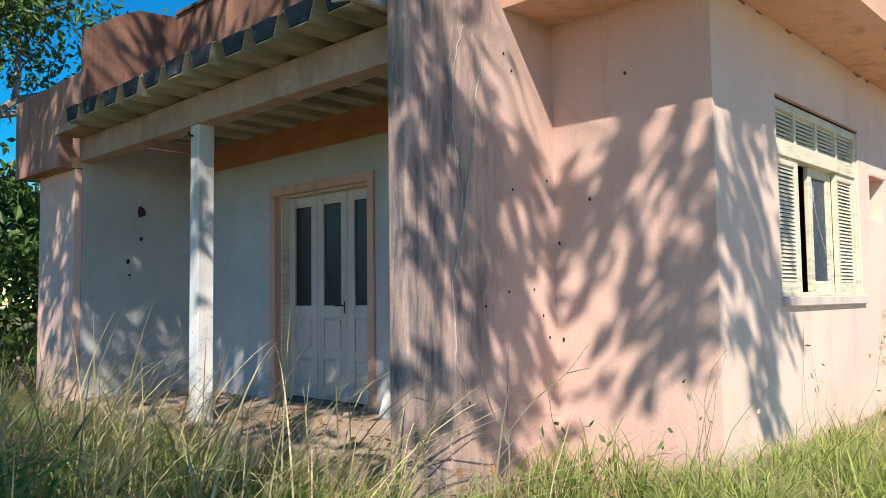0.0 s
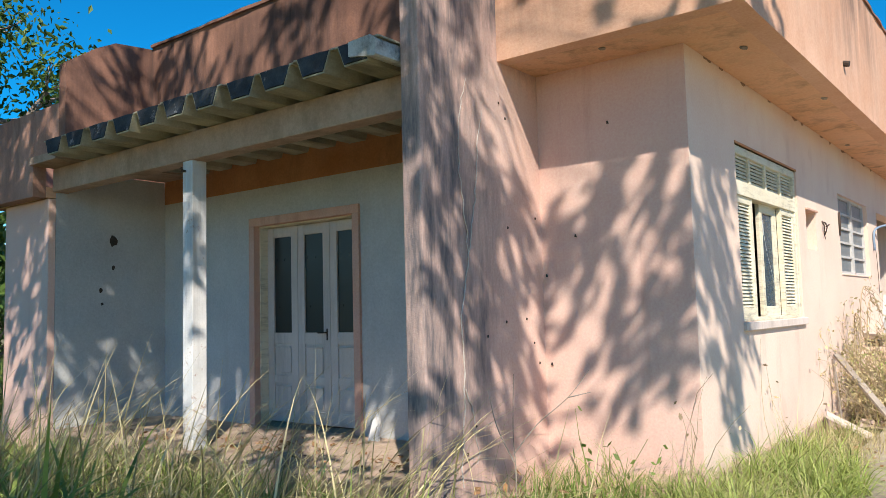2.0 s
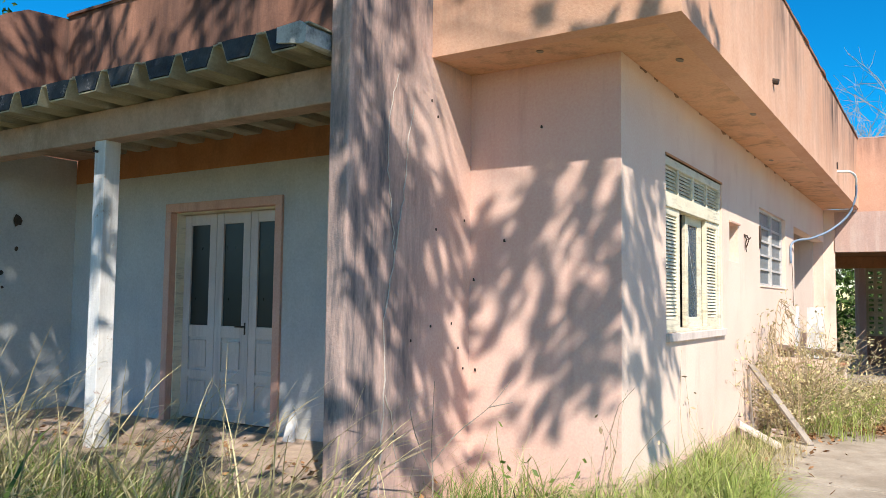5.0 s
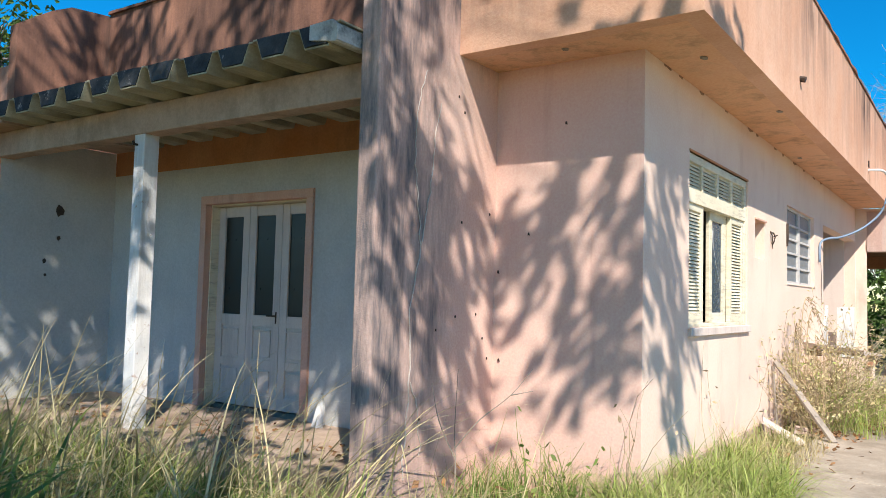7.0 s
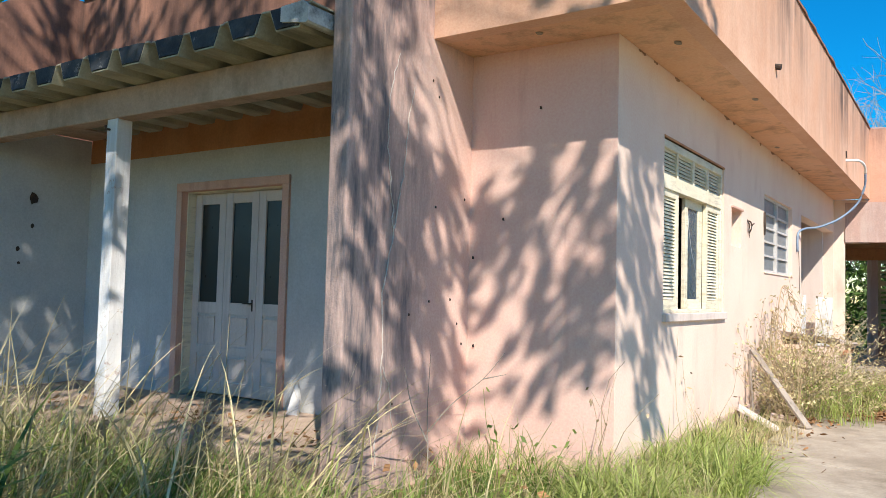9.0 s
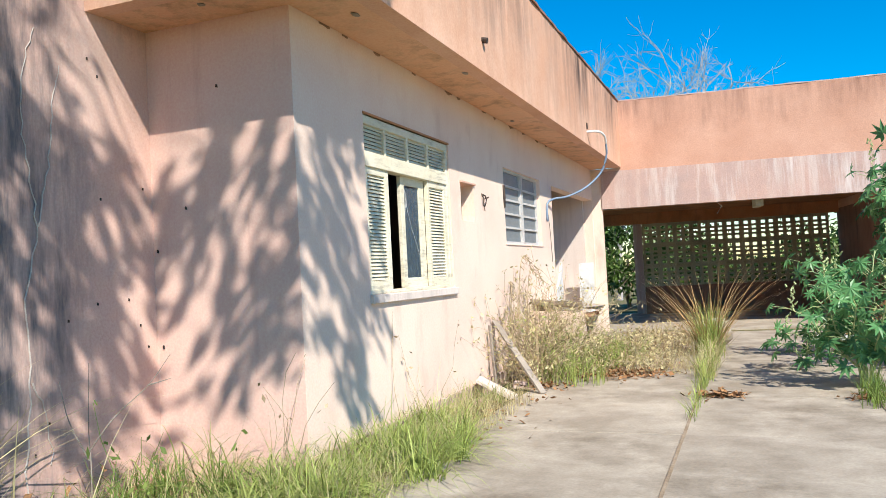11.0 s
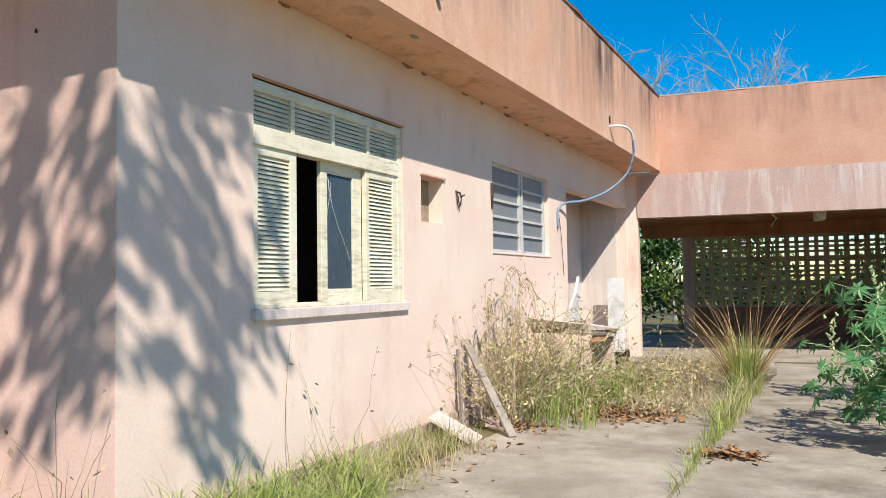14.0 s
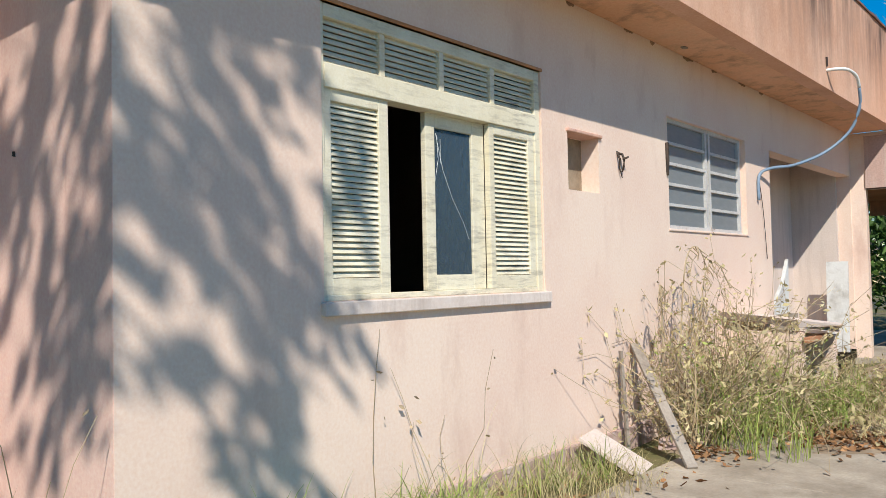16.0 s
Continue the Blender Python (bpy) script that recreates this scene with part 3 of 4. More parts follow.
# niche
structure("niche_box", boxes((-0.178, -0.15, 3.27, 3.70, 1.89, 2.30)), M["dirt"], "bare cement back of a small wall recess", "niche")
structure("niche_lintel", boxes((-0.14, 0.022, 3.25, 3.73, 2.298, 2.322), bevel=0.006), M["trim"], "chipped ledge over the small wall recess", "niche")
lamp = thing("wall_bracket", (0.0, 4.0, 2.17), "rusty broken lamp bracket on the pink wall", "bracket")
bm = bmesh.new()
add_tube(bm, [(0, 0, 0.05), (0.03, 0.01, 0.04), (0.05, 0.0, 0.0), (0.03, 0.03, -0.05), (0.01, 0.04, -0.09)], 0.011, 0.007)
add_tube(bm, [(0.04, 0, 0.0), (0.06, 0.05, 0.02)], 0.008)
part("arm", bm, M["iron"], lamp)
bm = bmesh.new()
add_tube(bm, [(0.0, -0.02, 0.06), (0.03, -0.03, 0.0), (0.015, -0.01, -0.07), (0.02, 0.02, -0.14)], 0.010, 0.004)
part("wire", bm, M["iron"], lamp)

# steel window
w2 = thing("steel_window", (-0.07, 0, 0), "grey steel window with ten frosted panes", "window")
y0, y1, z0, z1 = WIN2
ym = y0 + (y1 - y0) * 0.52
part("frame", boxes((-0.02, 0.03, y0 + 0.002, y0 + 0.04, z0, z1), (-0.02, 0.03, y1 - 0.10, y1 - 0.06, z0, z1), (-0.02, 0.03, ym - 0.06, ym - 0.02, z0, z1), (-0.02, 0.03, ym + 0.02, ym + 0.06, z0, z1), (-0.02, 0.028, y0 + 0.04, y1 - 0.10, z0, z0 + 0.035), (-0.02, 0.028, y0 + 0.04, y1 - 0.10, z1 - 0.035, z1)), M["steel"], w2)
part("jamb", boxes((-0.02, 0.02, y1 - 0.06, y1 - 0.002, z0, z1)), M["pink"], w2)
for i in range(5):
    h = (z1 - z0 - 0.07) / 5
    for a, b in ((y0 + 0.04, ym - 0.06), (ym + 0.06, y1 - 0.10)):
        part("pane", boxes((-0.002, 0.003, a, b, z0 + 0.035 + i * h, z0 + 0.035 + (i + 1) * h)), GLASS_FROST, w2)
        if i:
            part("glazing_bar", boxes((-0.015, 0.026, a, b, z0 + 0.022 + i * h, z0 + 0.048 + i * h)), M["steel"], w2)
part("sill", boxes((0.0, 0.082, y0 - 0.02, y1 + 0.02, z0 - 0.02, z0 - 0.002), bevel=0.004), M["pink"], w2)
bm = bmesh.new()
add_tube(bm, [(0.075, y0 - 0.03, 2.40), (0.085, y0 - 0.04, 2.25), (0.078, y0 - 0.03, 2.12)], 0.02, 0.012)
part("hinge_stub", bm, M["iron"], w2)

# drain pipe and hose from the parapet
def smooth_path(pts, steps=5):
    """Points on a soft curve through the given ones."""
    p = [Vector(q) for q in pts]
    p = [2 * p[0] - p[1], *p, 2 * p[-1] - p[-2]]
    out = []
    for a, b, c, d in zip(p, p[1:], p[2:], p[3:]):
        for k in range(steps):
            u = k / steps
            out.append(0.5 * (2 * b + (c - a) * u + (2 * a - 5 * b + 4 * c - d) * u * u + (3 * b - 3 * c + d - a) * u ** 3))
    return out + [p[-2]]


pipe = thing("roof_conduit", (0.59, 7.55, 3.42), "white conduit turning into a drooping blue-grey hose", "pipe")
bm = bmesh.new()
add_tube(bm, smooth_path([(-0.05, 0, 0), (0.10, 0.05, 0.005), (0.18, 0.16, 0.0), (0.22, 0.32, -0.05), (0.22, 0.42, -0.15)]), 0.018, sides=8)
part("conduit", bm, M["pipe_white"], pipe, smooth=True)
bm = bmesh.new()
add_tube(bm, smooth_path([(0.22, 0.42, -0.15), (0.20, 0.50, -0.34), (0.10, 0.48, -0.60), (-0.12, 0.32, -0.83), (-0.35, -0.02, -0.98), (-0.50, -0.33, -1.03), (-0.568, -0.50, -1.12), (-0.57, -0.52, -1.38)]), 0.017, sides=8)
part("hose", bm, M["pipe_blue"], pipe, smooth=True)
bm = bmesh.new()
add_tube(bm, smooth_path([(-0.575, -0.5, -1.1), (-0.57, -0.4, -1.5), (-0.578, -0.3, -2.0)]), 0.004)
part("cable", bm, M["iron"], pipe)
part("spike", boxes((-0.0, 0.02, -0.012, 0.012, 0.04, 0.14)), M["iron"], pipe)
spike = thing("parapet_spout", (0.592, 2.46, 3.54), "small dark drain spout in the parapet", "drain")
bm = bmesh.new()
add_tube(bm, [(-0.03, 0, 0), (0.05, 0, -0.02)], 0.03, sides=8)
part("spout", bm, M["iron"], spike)

# ---- carport wing ----
WM = Matrix.Translation((0.17, 10.9, 0)) @ Matrix.Rotation(radians(7.0), 4, "Z")
structure("carport_pillar", boxes((-0.21, 0.02, 0.0, 0.30, -0.2, 2.43), m=WM), M["pink"], "pink plastered carport pillar", "pillar")
structure("carport_pillar_infill", boxes((-0.21, 0.42, 0.005, 0.30, 2.43, 3.225), m=WM), M["pink"], "pink plastered wall above the pillar", "wall")
structure("carport_pillar_right", boxes((5.2, 5.55, 0.0, 0.30, -0.2, 2.43), m=WM), M["pink"], "pink plastered carport pillar", "pillar")
structure("carport_fascia", boxes((0.40, 5.55, -0.006, 0.16, 3.17, TOP), m=WM), M["fascia"], "tall streaked orange fascia over the carport", "parapet")
structure("carport_lintel", boxes((0.02, 5.55, -0.02, 0.20, 2.43, 3.17), m=WM), M["band"], "grey-pink lintel band with white lime runs", "lintel")
bm = rough_cap(0.40, 5.56, -0.01, 0.17, TOP, TOP + 0.02)
bm.transform(WM)
structure("carport_fascia_cap", bm, M["band"], "pale chipped coping", "coping")
structure("carport_fascia_side", boxes((5.4, 5.55, 0.16, 5.6, 2.43, TOP), m=WM), M["parapet"], "streaked orange side fascia of the carport", "parapet")
structure("carport_ceiling", boxes((-0.6, 6.0, 0.2, 5.6, 2.62, 2.8), m=WM), M["orange"], "shaded carport ceiling", "ceiling")
structure("carport_floor", boxes((-0.5, 6.15, -0.1, 5.6, -0.1, 0.03), m=WM), M["concrete"], "dirty shaded carport floor", "floor")
structure("carport_back_beam", boxes((-0.4, 6.0, 5.1, 5.3, 2.34, 2.62), m=WM), M["orange"], "ochre beam above the block screen", "beam")
# side wall added to stop sun reaching the carport's back
structure("carport_side_wall", boxes((5.40, 5.55, 0.31, 5.3, -0.1, 2.43), m=WM), M["lowred"], "added red side wall that keeps sun out of the carport")
structure("carport_back_wall", boxes((0.75, 5.4, 5.1, 5.28, -0.1, 0.72), m=WM), M["lowred"], "red low wall under the block screen, darkened for shade", "wall")
structure("carport_back_post", boxes((0.52, 0.745, 5.05, 5.32, -0.1, 2.34), m=WM), M["band"], "dark stained corner post", "post")
stub = thing("beam_stub", WM @ Matrix.Translation((2.95, 0.25, 2.47)), "short pale beam end under the carport lintel", "beam")
part("stub", boxes((-0.07, 0.07, -0.03, 0.5, -0.16, 0.14), bevel=0.01), M["fibro"], stub)
wire = thing("hanging_cable", WM @ Matrix.Translation((2.25, 0.3, 2.5)), "loose cable hanging from the carport ceiling", "cable")
bm = bmesh.new()
add_tube(bm, [(0, 0, 0.12), (-0.06, 0, -0.06), (0.02, 0, -0.14), (-0.07, 0.02, -0.28)], 0.012)
part("cable", bm, M["vine"], wire)

# service bay clutter
tub = thing("wash_tub", (0.36, 6.45, 0.0), "old concrete wash tub with a broken sloping slab top", "wash tub")
part("leg", boxes((-0.40, 0.35, -0.48, -0.36, -0.1, 0.74), bevel=0.01), M["pink"], tub)
part("leg", boxes((-0.40, 0.35, 0.55, 0.67, -0.1, 0.645), bevel=0.01), M["pink"], tub)
bm = bmesh.new()
prism(bm, [(-0.58, 0.84), (0.12, 0.78), (0.78, 0.74), (0.74, 0.68), (0.06, 0.71), (-0.53, 0.77)], "x", -0.42, 0.45)
for v in bm.verts:
    v.co.x += 0.10 * math.sin(v.co.y * 5 + 1)
    v.co.z += 0.10 * (v.co.x - 0.45) * -1
part("slab", bm, M["bay"], tub)
bm = boxes((0.37, 0.43, -0.5, 0.2, 0.645, 0.69))
part("edge", bm, M["brick"], tub, "exposed red clay edge")
panel = thing("white_panel", (-0.10, 10.35, 0.15), "white board leaning in the service bay", "board")
part("board", boxes((-0.14, 0.14, 0, 0.03, 0, 1.25), m=pose(0, 0, 0, -3)), M["marble"], panel)
shard = thing("marble_shard", (-0.05, 7.75, 0.80), "broken triangular marble shard on the tub", "stone slab")
bm = bmesh.new()
prism(bm, [(-0.35, 0), (0.30, 0), (0.34, 0.62), (0.14, 0.34)], "x", -0.02, 0.02)
part("shard", bm, M["marble"], shard)
part("support", boxes((-0.12, 0.12, -0.3, 0.3, -0.90, -0.001)), M["concrete"], shard)

# loose timber and stone by the wall
pl = thing("timber_plank", look((0.03, 4.12, 0.75), (0.72, 3.55, 0.0)), "weathered grey plank propped on the wall", "plank")
part("plank", boxes((-0.038, 0.038, -0.014, 0.014, -1.16, 0.0), bevel=0.004), M["plank"], pl)
pl = thing("timber_stake", look((0.05, 3.86, 0.72), (0.10, 3.84, 0.0)), "thin dark upright timber stake", "plank")
part("stake", boxes((-0.012, 0.012, -0.012, 0.012, -0.73, 0.0)), M["plank"], pl)
st = thing("marble_slab", pose(0.24, 3.32, -0.04, 0, 28, 12), "broken grey-white marble slab leaning on the wall foot", "stone slab")
part("slab", boxes((-0.26, 0.26, -0.14, 0.20, 0.11, 0.14), bevel=0.004), M["bay"], st)
for x, y, s in ((0.28, 4.15, 0.10), (0.42, 4.35, 0.07), (0.2, 3.0, 0.08)):
    rb = thing("rubble_block", pose(x, y, -0.06, 8, 5, 40 * x * 9), "small broken plaster block among the weeds", "rubble", "rubble at the wall foot")
    part("block", boxes((-s, s, -s * 0.7, s * 0.7, 0, s * 1.1), bevel=0.012), M["band"], rb)
wh = thing("white_slab", pose(4.0, 8.6, -0.02, 2, 3, 12), "pale stone slab lying on the concrete yard", "stone slab")
part("slab", boxes((-0.45, 0.45, -0.22, 0.22, 0.02, 0.10), bevel=0.01), M["marble"], wh)
bl = thing("cement_lump", pose(2.28, 8.3, -0.02, 0, 0, 20), "broken pale cement lump in the grass", "rubble")
bm = bmesh.new()
bmesh.ops.create_icosphere(bm, subdivisions=2, radius=0.28)
for v in bm.verts:
    v.co = Vector((v.co.x, v.co.y * 0.8, v.co.z * 0.8 + 0.22)) * (1 + 0.25 * noise.noise(v.co * 5))
part("lump", bm, M["concrete"], bl)

for x, y in ((0.30, 0.4), (0.42, 2.4), (0.12, 5.0), (-0.5, -0.3)):
    nest = thing("mud_nest", (x, y, SOFFIT), "small dark insect nest under the eave", "nest", "nests under the eave")
    bm = bmesh.new()
    bmesh.ops.create_icosphere(bm, subdivisions=3, radius=0.022)
    for v in bm.verts:
        v.co = Vector((v.co.x * 1.2, v.co.y * (1.6 + x), min(0.0, v.co.z) * 0.55)) * (1 + 0.9 * noise.noise(v.co * 45))
    part("nest", bm, M["plank"], nest)
for x, z in ((-0.62, 2.75), (-0.93, 1.9), (-1.18, 0.9), (-1.2, 1.6)):
    sp = thing("wall_speck", (x, -0.001, z), "small dark dried pod stuck to the plaster", "debris", "dried specks on the walls")
    bm = bmesh.new()
    prism(bm, [(-0.008, -0.009), (0.008, -0.012), (0.005, 0.003), (0.0, 0.014), (-0.006, 0.010)], "y", -0.012, 0.002)
    part("pod", bm, M["iron"], sp)

# ---- plants ----
rng = np.random.default_rng(7)


def blades(name, spots, material, height, width, lean, label, category="grass", segs=4, droop=1.0, curl=0.6, wind=None):
    """Many bent grass blades as one mesh. spots: rows of x, y, z."""
    verts, faces = [], []
    for x, y, z in spots:
        h = height * rng.uniform(0.55, 1.2)
        a, w = rng.uniform(0, 6.283), width * rng.uniform(0.7, 1.3)
        if wind is not None:
            a = rng.normal(wind, 0.55)
        l = lean * rng.uniform(0.2, 1.3)
        ca, sa = math.cos(a), math.sin(a)
        tw = a + 1.57 + rng.uniform(-0.5, 0.5)
        wx, wy = math.cos(tw) * w, math.sin(tw) * w
        b = len(verts)
        for k in range(segs + 1):
            u = k / segs
            out = h * l * (u ** (1 + curl))
            up = h * (u - droop * 0.35 * l * u ** 3)
            f = (1 - u ** 1.6) * 0.5 + 0.02
            verts += [(x + ca * out - wx * f, y + sa * out - wy * f, z + up), (x + ca * out + wx * f, y + sa * out + wy * f, z + up)]
        faces += [(b + 2 * k, b + 2 * k + 1, b + 2 * k + 3, b + 2 * k + 2) for k in range(segs)]
    return tagged(raw_mesh(name, verts, faces, material), label, category, kind="stuff")


def scatter(count, x0, x1, y0, y1, keep=lambda x, y: True, z=-0.05):
    out = []
    while len(out) < count:
        x, y = rng.uniform(x0, x1), rng.uniform(y0, y1)
        if keep(x, y):
            out.append((x, y, z))
    return out


def patchy(s, level):
    return lambda x, y: noise.noise(Vector((x * s, y * s, 1.7))) > level


def off_path(x, y):
    return not (x > 0.7 and y > -0.8) and (x - 2.3) ** 2 + (y + 5.2) ** 2 > 1.3


def tufts(count, per, spread, *region):
    out = []
    for x, y, z in scatter(count, *region):
        out += [(x + rng.normal(0, spread), y + rng.normal(0, spread), z) for _ in range(rng.integers(per // 2, per * 3 // 2))]
    return [p for p in out if p[0] > 0.05 or p[1] < -0.05]


# tall weeds before the porch
front = lambda x, y: y < -1.55 - 0.0 * x and off_path(x, y) and noise.noise(Vector((x * 0.9, y * 0.9, 3))) > -0.35
blades("tall_weeds", tufts(112, 19, 0.08, -9.5, -0.6, -4.6, -1.6, front), M["grass"], 0.52, 0.012, 1.2, "tall green weeds and grass before the porch", segs=5, droop=1.4)
blades("straw_weeds", scatter(700, -8.5, 0.3, -4.0, -1.5, front), M["straw"], 0.95, 0.009, 1.1, "dry straw-coloured grass stalks", wind=0.6)
blades("front_weeds", tufts(85, 18, 0.05, -3.2, 1.0, -2.5, -0.1, lambda x, y: (y < -1.6 or x > -1.15) and off_path(x, y)), M["grass"], 0.36, 0.009, 1.1, "short green weeds at the wall foot")
blades("front_straw", scatter(900, -3.0, 1.0, -2.4, -0.1, lambda x, y: (y < -1.55 or x > -1.2) and off_path(x, y)), M["straw"], 0.32, 0.006, 0.9, "dry straw at the wall foot")
blades("wall_grass", tufts(75, 20, 0.05, 0.08, 1.0, -1.3, 1.9, lambda x, y: x < 0.30 + 0.65 * math.exp(-((y - 0.5) / 1.1) ** 2)), M["lime"], 0.44, 0.010, 1.3, "bright green grass tufts along the sunny wall", segs=5, droop=1.5)
blades("wall_tufts", tufts(20, 12, 0.04, 0.08, 0.4, 1.2, 3.2), M["lime"], 0.38, 0.008, 1.2, "sparse grass tufts along the sunny wall", segs=5, droop=1.4)
blades("wall_straw", scatter(1400, 0.06, 0.9, -0.9, 3.2, lambda x, y: x < 0.75), M["straw"], 0.36, 0.005, 0.8, "thin dry grass along the sunny wall")
blades("far_grass", scatter(3700, -24, -8.15, -9, 6, patchy(0.4, -0.3)), M["grass"], 0.9, 0.03, 0.7, "rank green grass beside the house")
blades("broad_reeds", [(-2.0 + rng.normal(0, 0.28), -3.9 + rng.normal(0, 0.2), -0.05) for _ in range(130)], M["grass"], 1.0, 0.034, 1.0, "broad-bladed bright green reeds", segs=6, droop=1.4)
blades("left_reeds", scatter(900, -7.6, -4.2, -4.6, -3.4), M["grass"], 1.0, 0.028, 0.8, "broad-bladed tall grass")
blades("arching_stalks", scatter(170, -5.2, -0.9, -3.0, -1.6), M["straw"], 1.2, 0.011, 1.1, "long arching dry stalks before the porch", segs=7, droop=1.5)
blades("leaning_stalks", scatter(280, -6.0, -0.9, -3.6, -1.75), M["straw"], 1.2, 0.013, 1.25, "long pale dry stalks leaning over before the porch", segs=8, droop=0.9, curl=0.35, wind=0.6)
blades("bent_green_blades", tufts(46, 9, 0.05, -5.5, -1.2, -3.2, -1.7), M["lime"], 0.7, 0.008, 1.4, "bent yellow-green blades among the straw", segs=7, droop=1.5)
blades("seed_stalks", scatter(46, -1.1, 0.5, -0.55, -0.1) + scatter(34, 0.08, 0.45, 0.2, 2.6), M["straw"], 0.62, 0.005, 0.9, "thin arching seed stalks at the wall foot", segs=8, droop=1.6, curl=1.2)
blades("long_wall_grass", tufts(26, 9, 0.04, -0.7, 0.9, -0.75, 0.6, lambda x, y: x > 0.1 or y < -0.15), M["lime"], 0.62, 0.009, 1.5, "long arching green blades at the house corner", segs=7, droop=1.7)
blades("corner_tufts", tufts(26, 15, 0.045, 0.0, 0.55, -0.85, -0.2), M["lime"], 0.5, 0.009, 1.4, "bright arching grass tufts at the house corner", segs=6, droop=1.6)
# grass in the paving joints
blades("joint_grass", [(2.3 + rng.normal(0, 0.028 + 0.006 * (y - 2)), y, -0.02) for y in rng.uniform(4.0, 7.8, 480)], M["lime"], 0.34, 0.007, 0.7, "fine grass growing in the paving joint")
blades("joint_sprigs", [(2.3 + rng.normal(0, 0.025), y, -0.02) for y in rng.uniform(2.2, 4.2, 130)], M["lime"], 0.24, 0.006, 0.8, "sparse grass sprigs in the paving joint")
blades("joint_straw", [(2.3 + rng.normal(0, 0.06), y, -0.03) for y in rng.uniform(4.6, 8.2, 420)], M["straw"], 0.42, 0.006, 0.8, "dry grass growing in the paving joint")
blades("joint_tufts", [(3.83 + rng.normal(0, 0.06), y, -0.03) for y in rng.uniform(2.9, 3.7, 260)], M["grass"], 0.35, 0.007, 0.6, "grass tuft at the foot of the castor plant")
blades("russet_clump", [(2.24 + rng.normal(0, 0.07), 7.3 + rng.normal(0, 0.1), -0.03) for _ in range(170)], M["russet"], 1.3, 0.010, 1.15, "large russet-tipped grass clump in the yard", segs=6, droop=0.5, curl=0.2)
blades("russet_clump_base", [(2.24 + rng.normal(0, 0.07), 7.1 + rng.normal(0, 0.14), -0.03) for _ in range(280)], M["lime"], 0.8, 0.010, 0.5, "green base of the large grass clump")
blades("bush_grass", scatter(650, 0.15, 1.25, 4.0, 6.6, lambda x, y: noise.noise(Vector((x * 2, y * 2, 2))) > -0.2), M["lime"], 0.55, 0.007, 0.7, "green grass within the dry bush")
blades("yard_straw", scatter(1800, 0.1, 2.2, 5.0, 10.6, lambda x, y: noise.noise(Vector((x * 1.2, y * 1.2, 6))) > -0.1), M["straw"], 0.32, 0.006, 1.1, "dry flattened weeds on the yard")


def stems(name, clumps, material, label, per=30, height=1.0, spread=0.5, radius=0.004, leaf=None, leaf_size=0.03, leaves=8, curl=0.22):
    """Thin branching dry stems with small leaves, one mesh of stuff a kind."""
    bm = bmesh.new()
    lv, lf = [], []
    for cx, cy, cz in clumps:
        for _ in range(per):
            a, h = rng.uniform(0, 6.283), height * rng.uniform(0.5, 1.15)
            p = Vector((cx + rng.normal(0, 0.12), cy + rng.normal(0, 0.12), cz))
            d = Vector((math.cos(a) * spread, math.sin(a) * spread, 1)).normalized()
            pts = [p]
            for k in range(5):
                d = (d + Vector(rng.normal(0, curl, 3))).normalized()
                p = p + d * h / 5
                p.x = max(p.x, 0.02)
                pts.append(p)
            add_tube(bm, pts, radius, radius * 0.4, 3, False)
            for _ in range(leaves if leaf else 0):
                i = rng.integers(1, 6)
                c = pts[i] + Vector(rng.normal(0, 0.03, 3))
                c.x = max(c.x, 0.03)
                u, v = Vector(rng.normal(0, 1, 3)).normalized(), Vector(rng.normal(0, 1, 3)).normalized()
                s = leaf_size * rng.uniform(0.6, 1.4)
                b = len(lv)
                lv.extend([c - u * s, c + v * s * 0.5, c + u * s, c - v * s * 0.5])
                lf.append((b, b + 1, b + 2, b + 3))
    ob = tagged(part(name, bm, material), label, "bush", kind="stuff")
    if leaf:
        raw_mesh("foliage", lv, lf, leaf, ob)
    return ob


stems("dry_bush", [(0.26 + 0.22 * rng.random(), 4.25 + 0.22 * i, -0.05) for i in range(7)], M["twig"], "tangled dry bush against the wall", 52, 1.5, 0.30, 0.0045, M["straw"], 0.022, 15, 0.42)
stems("bush_greens", [(0.55, 4.5, -0.05), (0.7, 5.0, -0.05), (0.6, 5.5, -0.05)], M["lime"], "fresh yellow-green shoots in the dry bush", 26, 0.95, 0.3, 0.004, M["lime"], 0.02, 10, 0.2)
stems("dry_weeds", [(rng.uniform(0.5, 2.0), rng.uniform(4.8, 9.5), -0.05) for i in range(30)], M["twig"], "low tangle of dry weeds in the yard", 14, 0.55, 0.9, 0.004, M["straw"], 0.028, 7)
stems("green_weeds", [(rng.uniform(0.6, 1.4), rng.uniform(4.6, 7.5), -0.05) for i in range(12)], M["lime"], "green weeds in the dry bush", 16, 0.5, 0.6, 0.004, M["olive"], 0.02, 9)
stems("dry_hedge", [(rng.uniform(4.5, 6.5), rng.uniform(3.6, 8.5), -0.05) for i in range(26)], M["twig"], "dry brown undergrowth at the yard's edge", 16, 0.7, 0.8, 0.004, M["litter"], 0.04, 12)
stems("wall_weeds", [(0.10, 1.35, -0.05), (0.10, 1.75, -0.05), (-0.55, -0.2, -0.05), (-0.95, -0.35, -0.05)], M["twig"], "thin dry weed stalks on the wall", 3, 1.0, 0.12, 0.0035, M["twig"], 0.02, 3)
stems("porch_weeds", [(-1.75, -1.62, -0.05), (-1.45, -1.7, -0.05), (-2.1, -1.7, -0.05), (-6.9, -1.7, -0.05)], M["grass"], "leafy green weeds by the porch step", 5, 0.85, 0.4, 0.0035, M["grass"], 0.024, 6)

